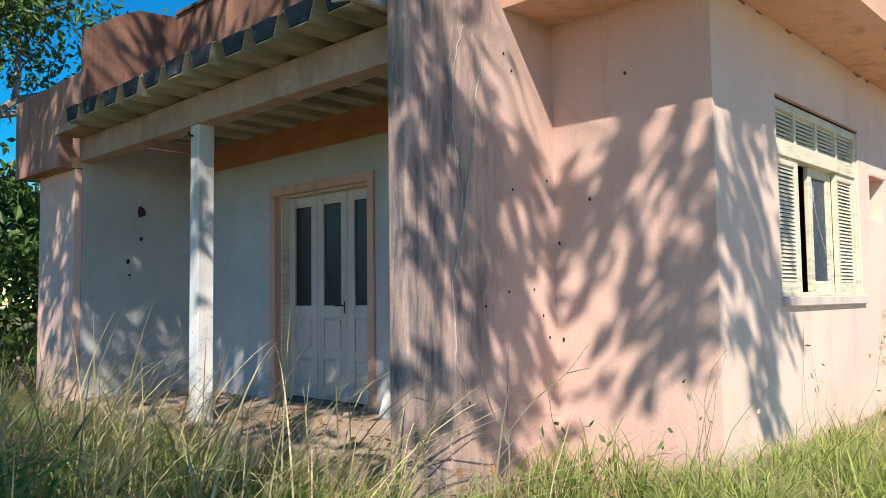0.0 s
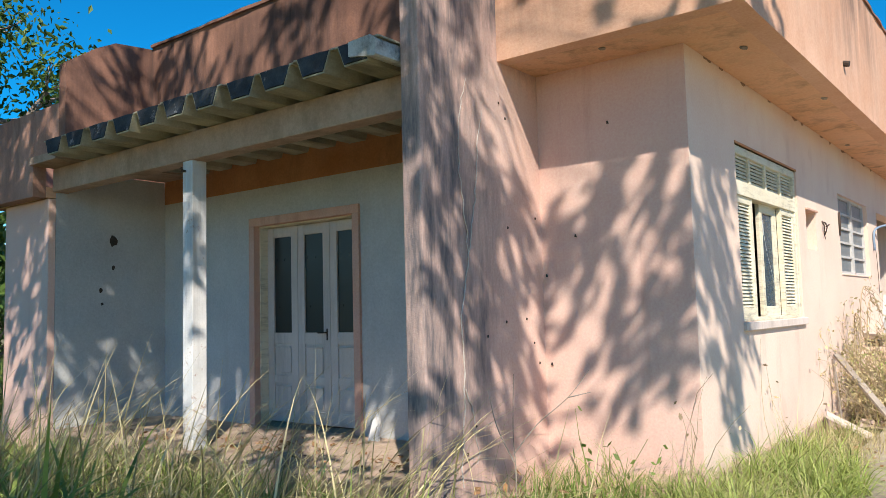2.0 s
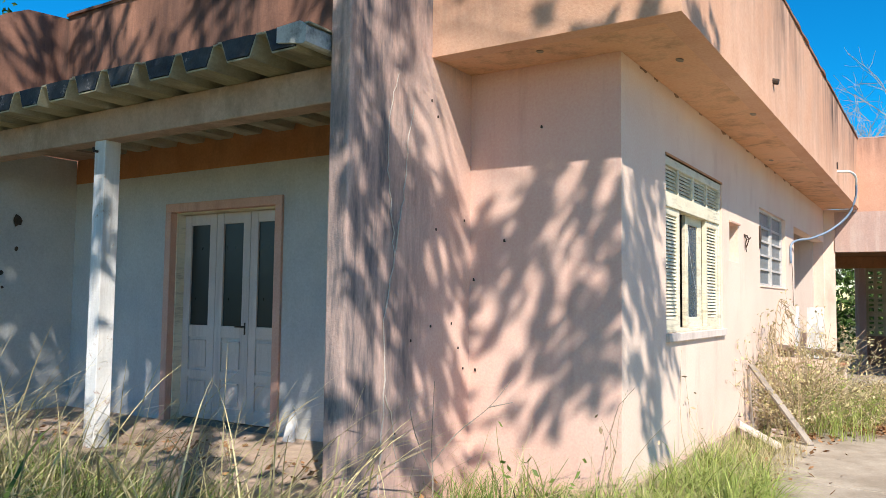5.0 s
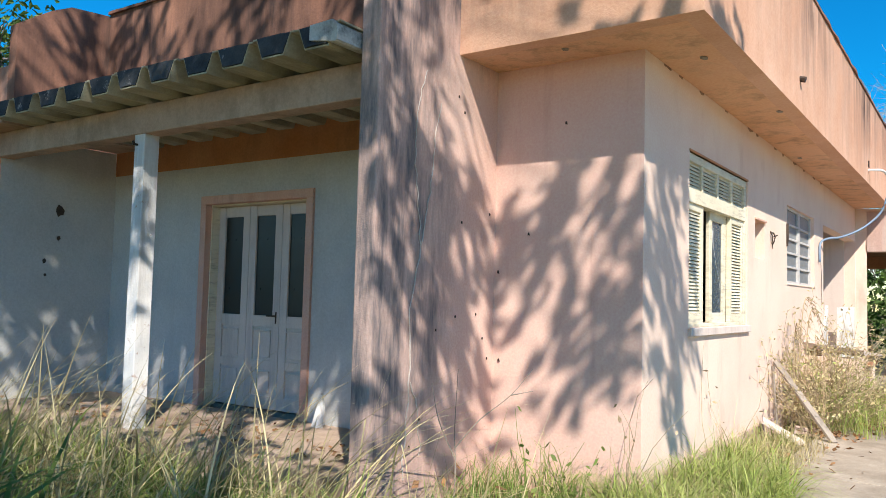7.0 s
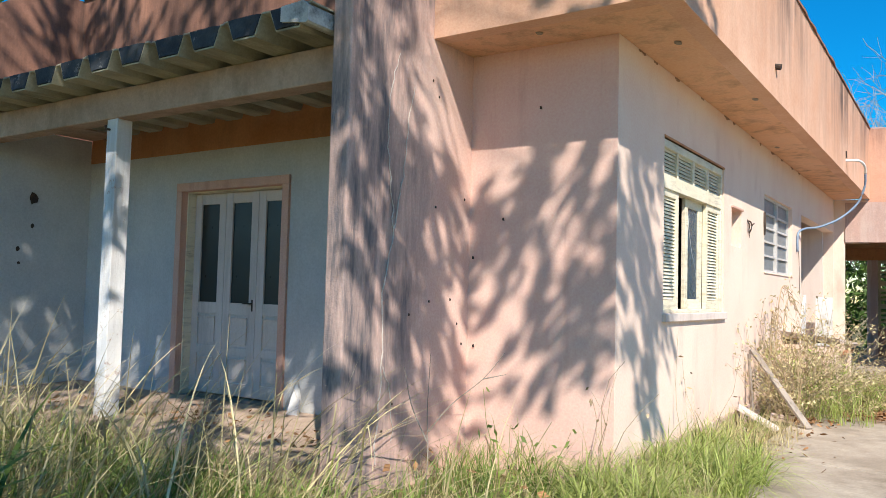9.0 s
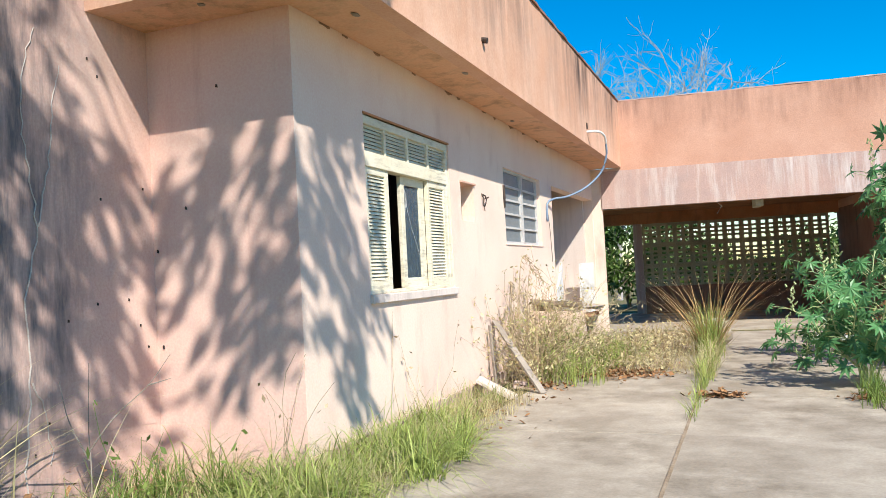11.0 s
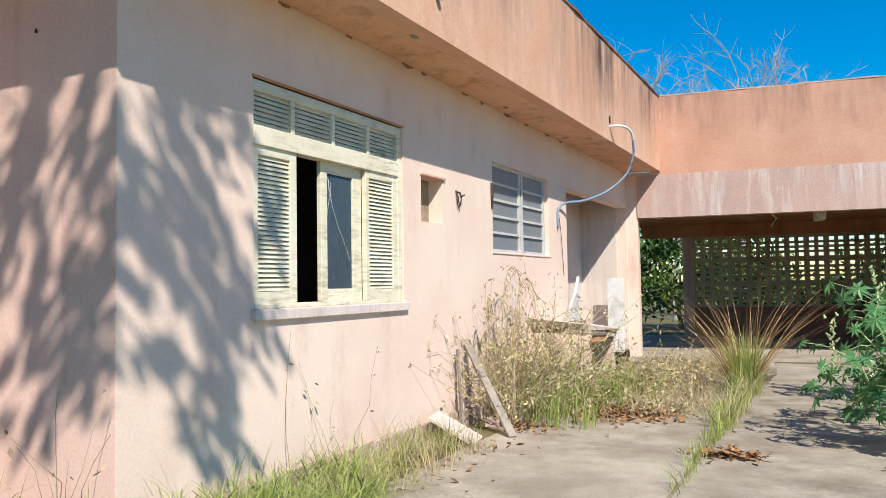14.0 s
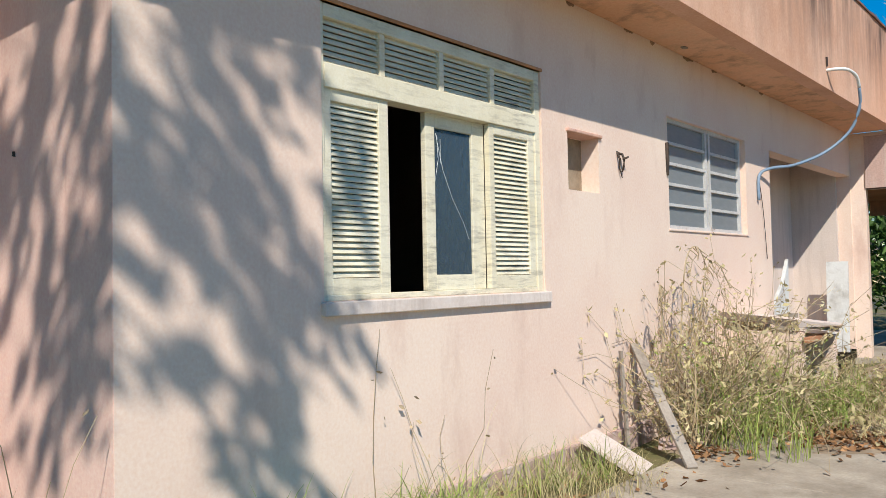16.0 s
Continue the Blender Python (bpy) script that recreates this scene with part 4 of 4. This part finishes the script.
for i, (fy, fh, fr) in enumerate(((4.55, 1.55, 0.42), (4.9, 1.42, 0.5), (4.3, 1.25, -0.3))):
    frond = thing("dry_frond", (0.16, fy, -0.05), "dead arching frond rising from the dry bush", "plant", "dead fronds in the bush")
    bm = bmesh.new()
    spine = smooth_path([(0, 0, 0), (0.03, fr * 0.1, fh * 0.5), (0.06, fr * 0.3, fh * 0.92), (0.1, fr * 0.65, fh), (0.13, fr, fh * 0.86)])
    add_tube(bm, spine, 0.009, 0.003, 5)
    part("stalk", bm, M["twig"], frond)
    for k in range(8, len(spine) - 1):
        bm = bmesh.new()
        p = spine[k]
        add_tube(bm, [p, p + Vector((0.03 + rng.normal(0, 0.02), rng.normal(0, 0.03), -0.05)), p + Vector((0.03 + rng.normal(0, 0.03), rng.normal(0, 0.04), -0.11))], 0.006, 0.002, 4)
        part("leaflet", bm, M["twig"], frond)

# fallen leaves
def litter(name, count, cx, cy, sx, sy, z, label):
    lv, lf = [], []
    for _ in range(count):
        c = Vector((rng.normal(cx, sx), rng.normal(cy, sy), z + abs(rng.normal(0, 0.025))))
        a, s = rng.uniform(0, 6.283), rng.uniform(0.02, 0.042)
        u = Vector((math.cos(a), math.sin(a), rng.normal(0, 0.35))) * s
        v = Vector((-math.sin(a), math.cos(a), rng.normal(0, 0.5))) * s * 0.5
        b = len(lv)
        lv.extend([c - u, c - u * 0.2 + v, c + u, c - u * 0.2 - v])
        lf.append((b, b + 1, b + 2, b + 3))
    return tagged(raw_mesh(name, lv, lf, M["litter"]), label, "leaf litter", kind="stuff")


litter("leaf_litter", 200, 2.5, 3.47, 0.13, 0.07, 0.008, "curled orange-brown fallen leaves on the concrete")
litter("leaf_litter", 700, 1.2, 5.1, 0.33, 0.24, 0.0, "curled orange-brown fallen leaves by the bush")
litter("leaf_litter", 90, 0.6, 3.95, 0.12, 0.1, 0.0, "curled brown fallen leaves by the plank")
litter("leaf_litter", 130, 3.85, 3.42, 0.12, 0.07, 0.008, "curled brown fallen leaves round the castor stem")
litter("leaf_litter", 600, 4.75, 3.5, 0.22, 0.6, 0.0, "brown fallen leaves at the yard's edge")
litter("leaf_litter", 260, -3.8, -0.9, 1.4, 0.25, PORCH_Z + 0.004, "scattered brown leaves on the porch floor")
litter("leaf_litter", 200, 0.55, 2.3, 0.25, 0.6, -0.02, "dry brown leaves in the wall grass")


litter("leaf_litter", 620, 1.1, 6.9, 0.42, 1.1, 0.012, "scattered brown leaf crumbs on the dirt")

# wind-blown dirt over the paving beside the bush
vs, fs, nx, ny = [], [], 30, 90
for j in range(ny + 1):
    for i in range(nx + 1):
        x, y = 0.35 + 2.2 * i / nx, 3.7 + 7.0 * j / ny
        edge = min((x - 0.2) * 2, (2.5 - x) * 0.9, (y - 3.7) * 0.8, 1.0)
        h = noise.noise(Vector((x * 1.6, y * 1.1, 3))) * 0.03 + noise.noise(Vector((x * 6, y * 6, 5))) * 0.010 + 0.034 * edge - 0.022
        vs.append((x, y, h))
for j in range(ny):
    for i in range(nx):
        a = j * (nx + 1) + i
        fs.append((a, a + 1, a + nx + 2, a + nx + 1))
tagged(raw_mesh("dirt_drift", vs, fs, M["dirt"], smooth=True), "dry brown dirt drifted over the concrete", "ground", kind="structure")

# bare sapling before the buttress
sap = thing("dry_sapling", (-0.95, -0.95, -0.05), "thin leafless brown sapling by the buttress", "plant")
for pts in ([(0, 0, 0), (0.01, 0, 0.3), (-0.01, 0.01, 0.55), (0.0, 0.02, 0.95)], [(0.0, 0, 0.42), (0.16, 0.05, 0.62), (0.36, 0.12, 0.80), (0.5, 0.16, 0.98)], [(0.0, 0, 0.36), (-0.1, -0.05, 0.6), (-0.16, -0.06, 0.85)], [(0.36, 0.12, 0.80), (0.52, 0.14, 0.84)]):
    bm = bmesh.new()
    add_tube(bm, smooth_path(pts), 0.0055, 0.0018, 5)
    part("branch", bm, M["plank"], sap)


# castor plants
def castor(x, y, height, stalks, spread, leaf_n, size, label, tilt=0.0):
    ob = thing("castor_plant", (x, y, -0.04), label, "plant", "castor plants in the yard")
    bm = bmesh.new()
    lv, lf = [], []
    for s in range(stalks):
        a = rng.uniform(0, 6.283)
        top = Vector((math.cos(a) * spread * rng.uniform(0.4, 1) + tilt, math.sin(a) * spread * rng.uniform(0.4, 1), height * rng.uniform(0.6, 1.0)))
        pts = [Vector((math.cos(a) * 0.05, math.sin(a) * 0.05, 0))]
        for k in range(1, 6):
            u = k / 5
            pts.append(Vector((top.x * u ** 1.3, top.y * u ** 1.3, top.z * u)) + Vector(rng.normal(0, 0.025, 3)))
        add_tube(bm, pts, 0.013, 0.005, 6, True)
        for _ in range(leaf_n):
            i = rng.uniform(1.3, 5)
            base = pts[int(i)].lerp(pts[min(5, int(i) + 1)], i - int(i))
            b = rng.uniform(0, 6.283)
            d = Vector((math.cos(b), math.sin(b), rng.uniform(0.0, 0.6))).normalized()
            c = base + d * rng.uniform(0.15, 0.38)
            add_tube(bm, [base, base.lerp(c, 0.5) + Vector((0, 0, 0.03)), c], 0.004, 0.003, 4, False)
            nrm = (Vector((d.x * 0.7, d.y * 0.7, rng.uniform(0.2, 0.9))) + Vector(rng.normal(0, 0.25, 3))).normalized()
            fw = (d - nrm * d.dot(nrm)).normalized()
            sd = nrm.cross(fw)
            r = size * rng.uniform(0.6, 1.25)
            st = len(lv)
            lv.append(c)
            lobes = 8
            for j in range(2 * lobes + 1):
                q = -2.75 + 5.5 * j / (2 * lobes)
                rad = r * ((1.0 - 0.25 * abs(q) / 2.75) if j % 2 else 0.42)
                lv.append(c + fw * math.cos(q) * rad + sd * math.sin(q) * rad - nrm * (rad * rad / r) * 0.35)
            lf += [(st, st + 1 + j, st + 2 + j) for j in range(2 * lobes)]
        if s % 2 == 0:
            tip = pts[-1]
            for k in range(14):
                cc = tip + Vector((rng.normal(0, 0.02), rng.normal(0, 0.02), 0.02 * k))
                add_tube(bm, [cc, cc + Vector((rng.normal(0, 0.02), rng.normal(0, 0.02), 0.03))], 0.014, 0.006, 4)
    part("stem", bm, M["castor_stem"], ob)
    raw_mesh("foliage", lv, lf, M["castor"], ob)
    return ob


castor(3.86, 4.15, 1.35, 12, 0.72, 19, 0.125, "green castor plant with lobed leaves in the paving joint")
castor(4.75, 5.4, 1.5, 9, 0.8, 20, 0.13, "broad green castor plant with lobed leaves")
castor(4.8, 6.0, 2.7, 12, 0.62, 30, 0.15, "tall green castor plant with lobed leaves")
castor(3.35, 5.6, 0.55, 4, 0.25, 7, 0.14, "low young castor plant on the concrete")


# trees
def limb(bm, p, d, length, radius, depth, tips, split=3, wander=0.25, droop=0.0):
    pts = [Vector(p)]
    for k in range(5):
        d = (d + Vector(rng.normal(0, wander, 3)) * 0.5 + Vector((0, 0, -droop))).normalized()
        pts.append(pts[-1] + d * length / 5)
    add_tube(bm, pts, radius, radius * 0.55, 6 if depth > 1 else 4, False)
    if depth == 0:
        tips.append(pts[-1])
        tips.append(pts[3])
        return
    for s in range(split):
        b = pts[rng.integers(2, 6)]
        nd = (d + Vector(rng.normal(0, 0.65, 3))).normalized()
        limb(bm, b, nd, length * rng.uniform(0.55, 0.8), radius * 0.58, depth - 1, tips, split, wander, droop)


def leaf_clump(lv, lf, c, radius, count, size, hang=0.6):
    for _ in range(count):
        p = c + Vector(rng.normal(0, radius * 0.5, 3))
        u = (Vector(rng.normal(0, 1, 3)) + Vector((0, 0, -hang))).normalized()
        v = u.cross(Vector(rng.normal(0, 1, 3))).normalized()
        s = size * rng.uniform(0.6, 1.3)
        nr = u.cross(v) * s * 0.12
        b = len(lv)
        lv.extend([p, p + u * s * 0.45 + v * s * 0.24 + nr, p + u * s, p + u * s * 0.45 - v * s * 0.24 + nr])
        lf.extend([(b, b + 1, b + 2), (b, b + 2, b + 3)])


def tree(name, x, y, height, trunk_r, label, clumps=0, size=0.16, per=36, crown=2.5, levels=3, material="bark", split=3, base=0.45):
    ob = thing(name, (x, y, -0.05), label, "tree")
    bm, tips = bmesh.new(), []
    trunk = [Vector((0, 0, -0.1))]
    for k in range(1, 6):
        trunk.append(Vector((rng.normal(0, 0.07) * k * 0.4, rng.normal(0, 0.07) * k * 0.4, height * base * k / 5)))
    add_tube(bm, trunk, trunk_r, trunk_r * 0.65, 9)
    part("trunk", bm, M[material], ob)
    for s in range(5):
        bm = bmesh.new()
        a = s * 1.2566 + rng.uniform(-0.4, 0.4)
        limb(bm, trunk[-1 - (s % 2)], Vector((math.cos(a) * 0.8, math.sin(a) * 0.8, rng.uniform(0.5, 1.2))).normalized(), height * (1 - base) * 0.5, trunk_r * 0.5, levels - 1, tips, split)
        part("limb", bm, M[material], ob)
    if clumps:
        lv, lf = [], []
        for t in tips:
            leaf_clump(lv, lf, t, crown * 0.24, per, size)
        raw_mesh("crown", lv, lf, M["leaf"], ob)
    return ob


tree("broadleaf_tree", -12.6, -1.7, 10.0, 0.22, "dense dark-green broadleaf tree beside the house", 1, 0.16, 46, 2.8, 4)
tree("broadleaf_tree", -17.5, 1.0, 5.0, 0.22, "dense dark-green broadleaf tree behind the house", 1, 0.28, 30, 3.0, 4)
tree("broadleaf_tree", -16.5, -3.0, 8.0, 0.20, "dense dark-green broadleaf tree at the plot's edge", 1, 0.28, 30, 3.0, 4)
tree("bare_tree", -1.9, 26.0, 10.4, 0.12, "leafless pale tree behind the carport", 0, levels=5, material="bare", base=0.52, split=4)
tree("bare_tree", 0.4, 26.5, 9.6, 0.11, "leafless pale tree behind the carport", 0, levels=5, material="bare", base=0.52, split=4)
for x, y, h in ((-2.2, 18.5, 4.2), (-0.8, 20.5, 4.0), (0.9, 20.2, 2.5), (2.0, 21.5, 1.6), (3.4, 21.0, 1.4), (5.0, 20.3, 2.6), (6.2, 20.3, 2.6), (7.5, 19.5, 3.6)):
    tree("shrub_tree", x, y, h, 0.08, "leafy green shrub behind the carport", 1, 0.22, 26, 2.2, 3, base=0.2)
for x, y, h in ((7.2, 8.5, 3.0), (7.8, 11.5, 3.4), (6.9, 6.0, 2.2)):
    tree("shrub", x, y, h, 0.06, "leafy green shrub at the yard's edge", 1, 0.20, 26, 1.8, 3, base=0.15)
for x, y, h in ((-10.6, -0.6, 3.2), (-11.8, -3.8, 2.6), (-10.4, -4.9, 2.0), (-13.5, -6.0, 3.4)):
    tree("shrub", x, y, h, 0.06, "leafy green shrub in the rank grass", 1, 0.20, 26, 1.8, 3, base=0.15)


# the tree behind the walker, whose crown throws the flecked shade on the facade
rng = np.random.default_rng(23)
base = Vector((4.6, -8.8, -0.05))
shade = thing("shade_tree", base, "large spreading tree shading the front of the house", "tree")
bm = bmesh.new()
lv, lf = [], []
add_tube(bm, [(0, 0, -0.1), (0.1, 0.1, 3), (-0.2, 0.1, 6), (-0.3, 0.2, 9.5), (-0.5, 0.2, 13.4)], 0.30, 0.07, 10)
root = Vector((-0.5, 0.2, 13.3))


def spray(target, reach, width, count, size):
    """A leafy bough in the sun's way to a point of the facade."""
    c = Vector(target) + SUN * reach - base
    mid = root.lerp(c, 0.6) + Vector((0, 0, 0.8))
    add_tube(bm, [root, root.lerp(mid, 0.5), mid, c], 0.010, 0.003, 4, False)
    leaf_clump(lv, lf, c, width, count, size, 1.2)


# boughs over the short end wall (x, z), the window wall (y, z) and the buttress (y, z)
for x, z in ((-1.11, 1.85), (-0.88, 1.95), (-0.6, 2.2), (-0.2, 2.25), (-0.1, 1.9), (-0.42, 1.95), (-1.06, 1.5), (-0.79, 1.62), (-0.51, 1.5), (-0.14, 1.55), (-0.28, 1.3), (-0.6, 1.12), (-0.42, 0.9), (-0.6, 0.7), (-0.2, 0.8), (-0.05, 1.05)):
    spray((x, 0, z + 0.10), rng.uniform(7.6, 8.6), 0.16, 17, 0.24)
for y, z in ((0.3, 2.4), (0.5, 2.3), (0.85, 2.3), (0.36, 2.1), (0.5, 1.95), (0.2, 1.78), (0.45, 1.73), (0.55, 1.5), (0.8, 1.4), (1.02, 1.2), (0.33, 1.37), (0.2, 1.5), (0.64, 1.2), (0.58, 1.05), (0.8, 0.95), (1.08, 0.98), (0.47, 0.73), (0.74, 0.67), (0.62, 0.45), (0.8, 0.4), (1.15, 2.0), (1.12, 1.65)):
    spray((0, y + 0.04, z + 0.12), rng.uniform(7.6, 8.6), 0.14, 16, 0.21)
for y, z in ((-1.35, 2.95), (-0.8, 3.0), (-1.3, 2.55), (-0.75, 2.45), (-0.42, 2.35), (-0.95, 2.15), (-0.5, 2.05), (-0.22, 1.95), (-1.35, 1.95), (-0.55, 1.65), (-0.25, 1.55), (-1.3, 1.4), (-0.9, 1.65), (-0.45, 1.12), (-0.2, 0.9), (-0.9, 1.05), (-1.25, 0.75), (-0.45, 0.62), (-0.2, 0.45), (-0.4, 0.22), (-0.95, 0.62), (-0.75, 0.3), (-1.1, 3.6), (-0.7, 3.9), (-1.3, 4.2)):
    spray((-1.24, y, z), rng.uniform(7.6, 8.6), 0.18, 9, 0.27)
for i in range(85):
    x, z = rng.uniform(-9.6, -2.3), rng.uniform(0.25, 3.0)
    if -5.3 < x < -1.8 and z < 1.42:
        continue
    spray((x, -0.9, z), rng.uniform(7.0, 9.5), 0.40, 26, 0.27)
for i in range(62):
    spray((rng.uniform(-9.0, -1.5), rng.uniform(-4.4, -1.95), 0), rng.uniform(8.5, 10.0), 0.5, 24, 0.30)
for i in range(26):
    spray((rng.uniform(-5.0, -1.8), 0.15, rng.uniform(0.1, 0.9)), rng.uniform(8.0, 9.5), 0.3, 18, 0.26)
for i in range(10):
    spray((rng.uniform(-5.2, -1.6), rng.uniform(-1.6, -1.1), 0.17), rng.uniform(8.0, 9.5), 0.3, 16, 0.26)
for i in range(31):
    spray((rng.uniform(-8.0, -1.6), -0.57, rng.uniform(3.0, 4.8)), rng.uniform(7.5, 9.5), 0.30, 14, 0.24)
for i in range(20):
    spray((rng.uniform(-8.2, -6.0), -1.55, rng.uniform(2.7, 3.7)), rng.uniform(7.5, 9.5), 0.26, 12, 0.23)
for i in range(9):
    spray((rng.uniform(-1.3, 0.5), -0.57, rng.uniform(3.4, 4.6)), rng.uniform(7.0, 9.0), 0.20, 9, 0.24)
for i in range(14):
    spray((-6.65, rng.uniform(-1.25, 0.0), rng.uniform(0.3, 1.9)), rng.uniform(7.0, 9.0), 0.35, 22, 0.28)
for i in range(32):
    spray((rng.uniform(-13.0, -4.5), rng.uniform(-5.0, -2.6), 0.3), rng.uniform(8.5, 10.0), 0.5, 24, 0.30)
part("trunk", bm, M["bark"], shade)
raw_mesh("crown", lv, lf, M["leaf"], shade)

# dry vine on the buttress
vine = thing("climbing_vine", (-1.236, 0, 0), "thin pale dead vine stems on the buttress", "vine")
for pts in ([(-1.16, 0.15), (-1.10, 0.8), (-1.12, 1.3), (-1.02, 1.75), (-1.06, 2.1), (-1.12, 2.45), (-1.08, 2.8), (-0.97, 3.05)], [(-1.02, 1.75), (-0.96, 1.95), (-0.90, 2.25), (-0.86, 2.6), (-0.80, 2.85)], [(-1.10, 0.8), (-1.0, 0.6), (-0.96, 0.2)]):
    bm = bmesh.new()
    fine = []
    for (a, b), (c, d) in zip(pts, pts[1:]):
        for k in range(5):
            u = k / 5
            fine.append((0.002, a + (c - a) * u + rng.normal(0, 0.008), b + (d - b) * u))
    add_tube(bm, fine, 0.0055, 0.003, 5)
    part("stem", bm, M["vine"], vine)
for i in range(11):
    z, y = rng.uniform(0.3, 3.0), rng.uniform(-1.3, 0.0)
    pod = thing("wall_speck", (-1.238, y, z), "small dark dried pod stuck to the plaster", "debris", "dried specks on the walls")
    bm = bmesh.new()
    prism(bm, [(-0.005, -0.008), (0.004, -0.010), (0.006, 0.006), (-0.003, 0.010)], "x", -0.002, 0.006)
    part("pod", bm, M["iron"], pod)

# ---- paving slabs and block screen ----
yard = thing("yard_paving", (0, 0, 0), "worn pale concrete yard in large jointed slabs", "paving", kind="structure")
xs, ys = [0.5, 2.29, 3.83, 5.35, 6.9], [-1.0, 1.7, 3.48, 5.3, 7.1, 8.95, 10.75]
for (a, b) in zip(xs, xs[1:]):
    for (c, d) in zip(ys, ys[1:]):
        dz = random.uniform(-0.003, 0.006)
        part("slab", boxes((a + 0.003, b - 0.003, c + 0.003, d - 0.003, -0.12, dz), bevel=0.004), M["concrete"], yard)

for x in xs[1:3]:
    part("joint_fill", boxes((x - 0.011, x + 0.011, -0.99, 10.7, -0.10, 0.0072)), M["dirt"], yard, "dirt-packed joint")

screen = thing("block_screen", WM @ Matrix.Translation((0.755, 5.15, 0.72)), "perforated cement block screen at the carport's back", "screen wall", kind="structure")
bm = boxes((0.0, 0.40, 0.0, 0.09, 0.0, 0.045), (0.0, 0.40, 0.0, 0.09, 0.465, 0.54), (0.0, 0.055, 0.002, 0.088, 0.045, 0.465), (0.16, 0.24, 0.002, 0.088, 0.045, 0.465), (0.345, 0.40, 0.002, 0.088, 0.045, 0.465),
           *[(0.045, 0.355, 0.004, 0.086, 0.045 + k * 0.105 - 0.026, 0.045 + k * 0.105 + 0.026) for k in (1, 2, 3)])
one = part("block", bm, M["block"], screen)
for r in range(3):
    for c in range(11):
        if r or c:
            o = new("block", one.data)
            o.parent = screen
            o.location = (c * 0.402, random.uniform(-0.003, 0.003), r * 0.541)
one.location = (0, 0, 0)
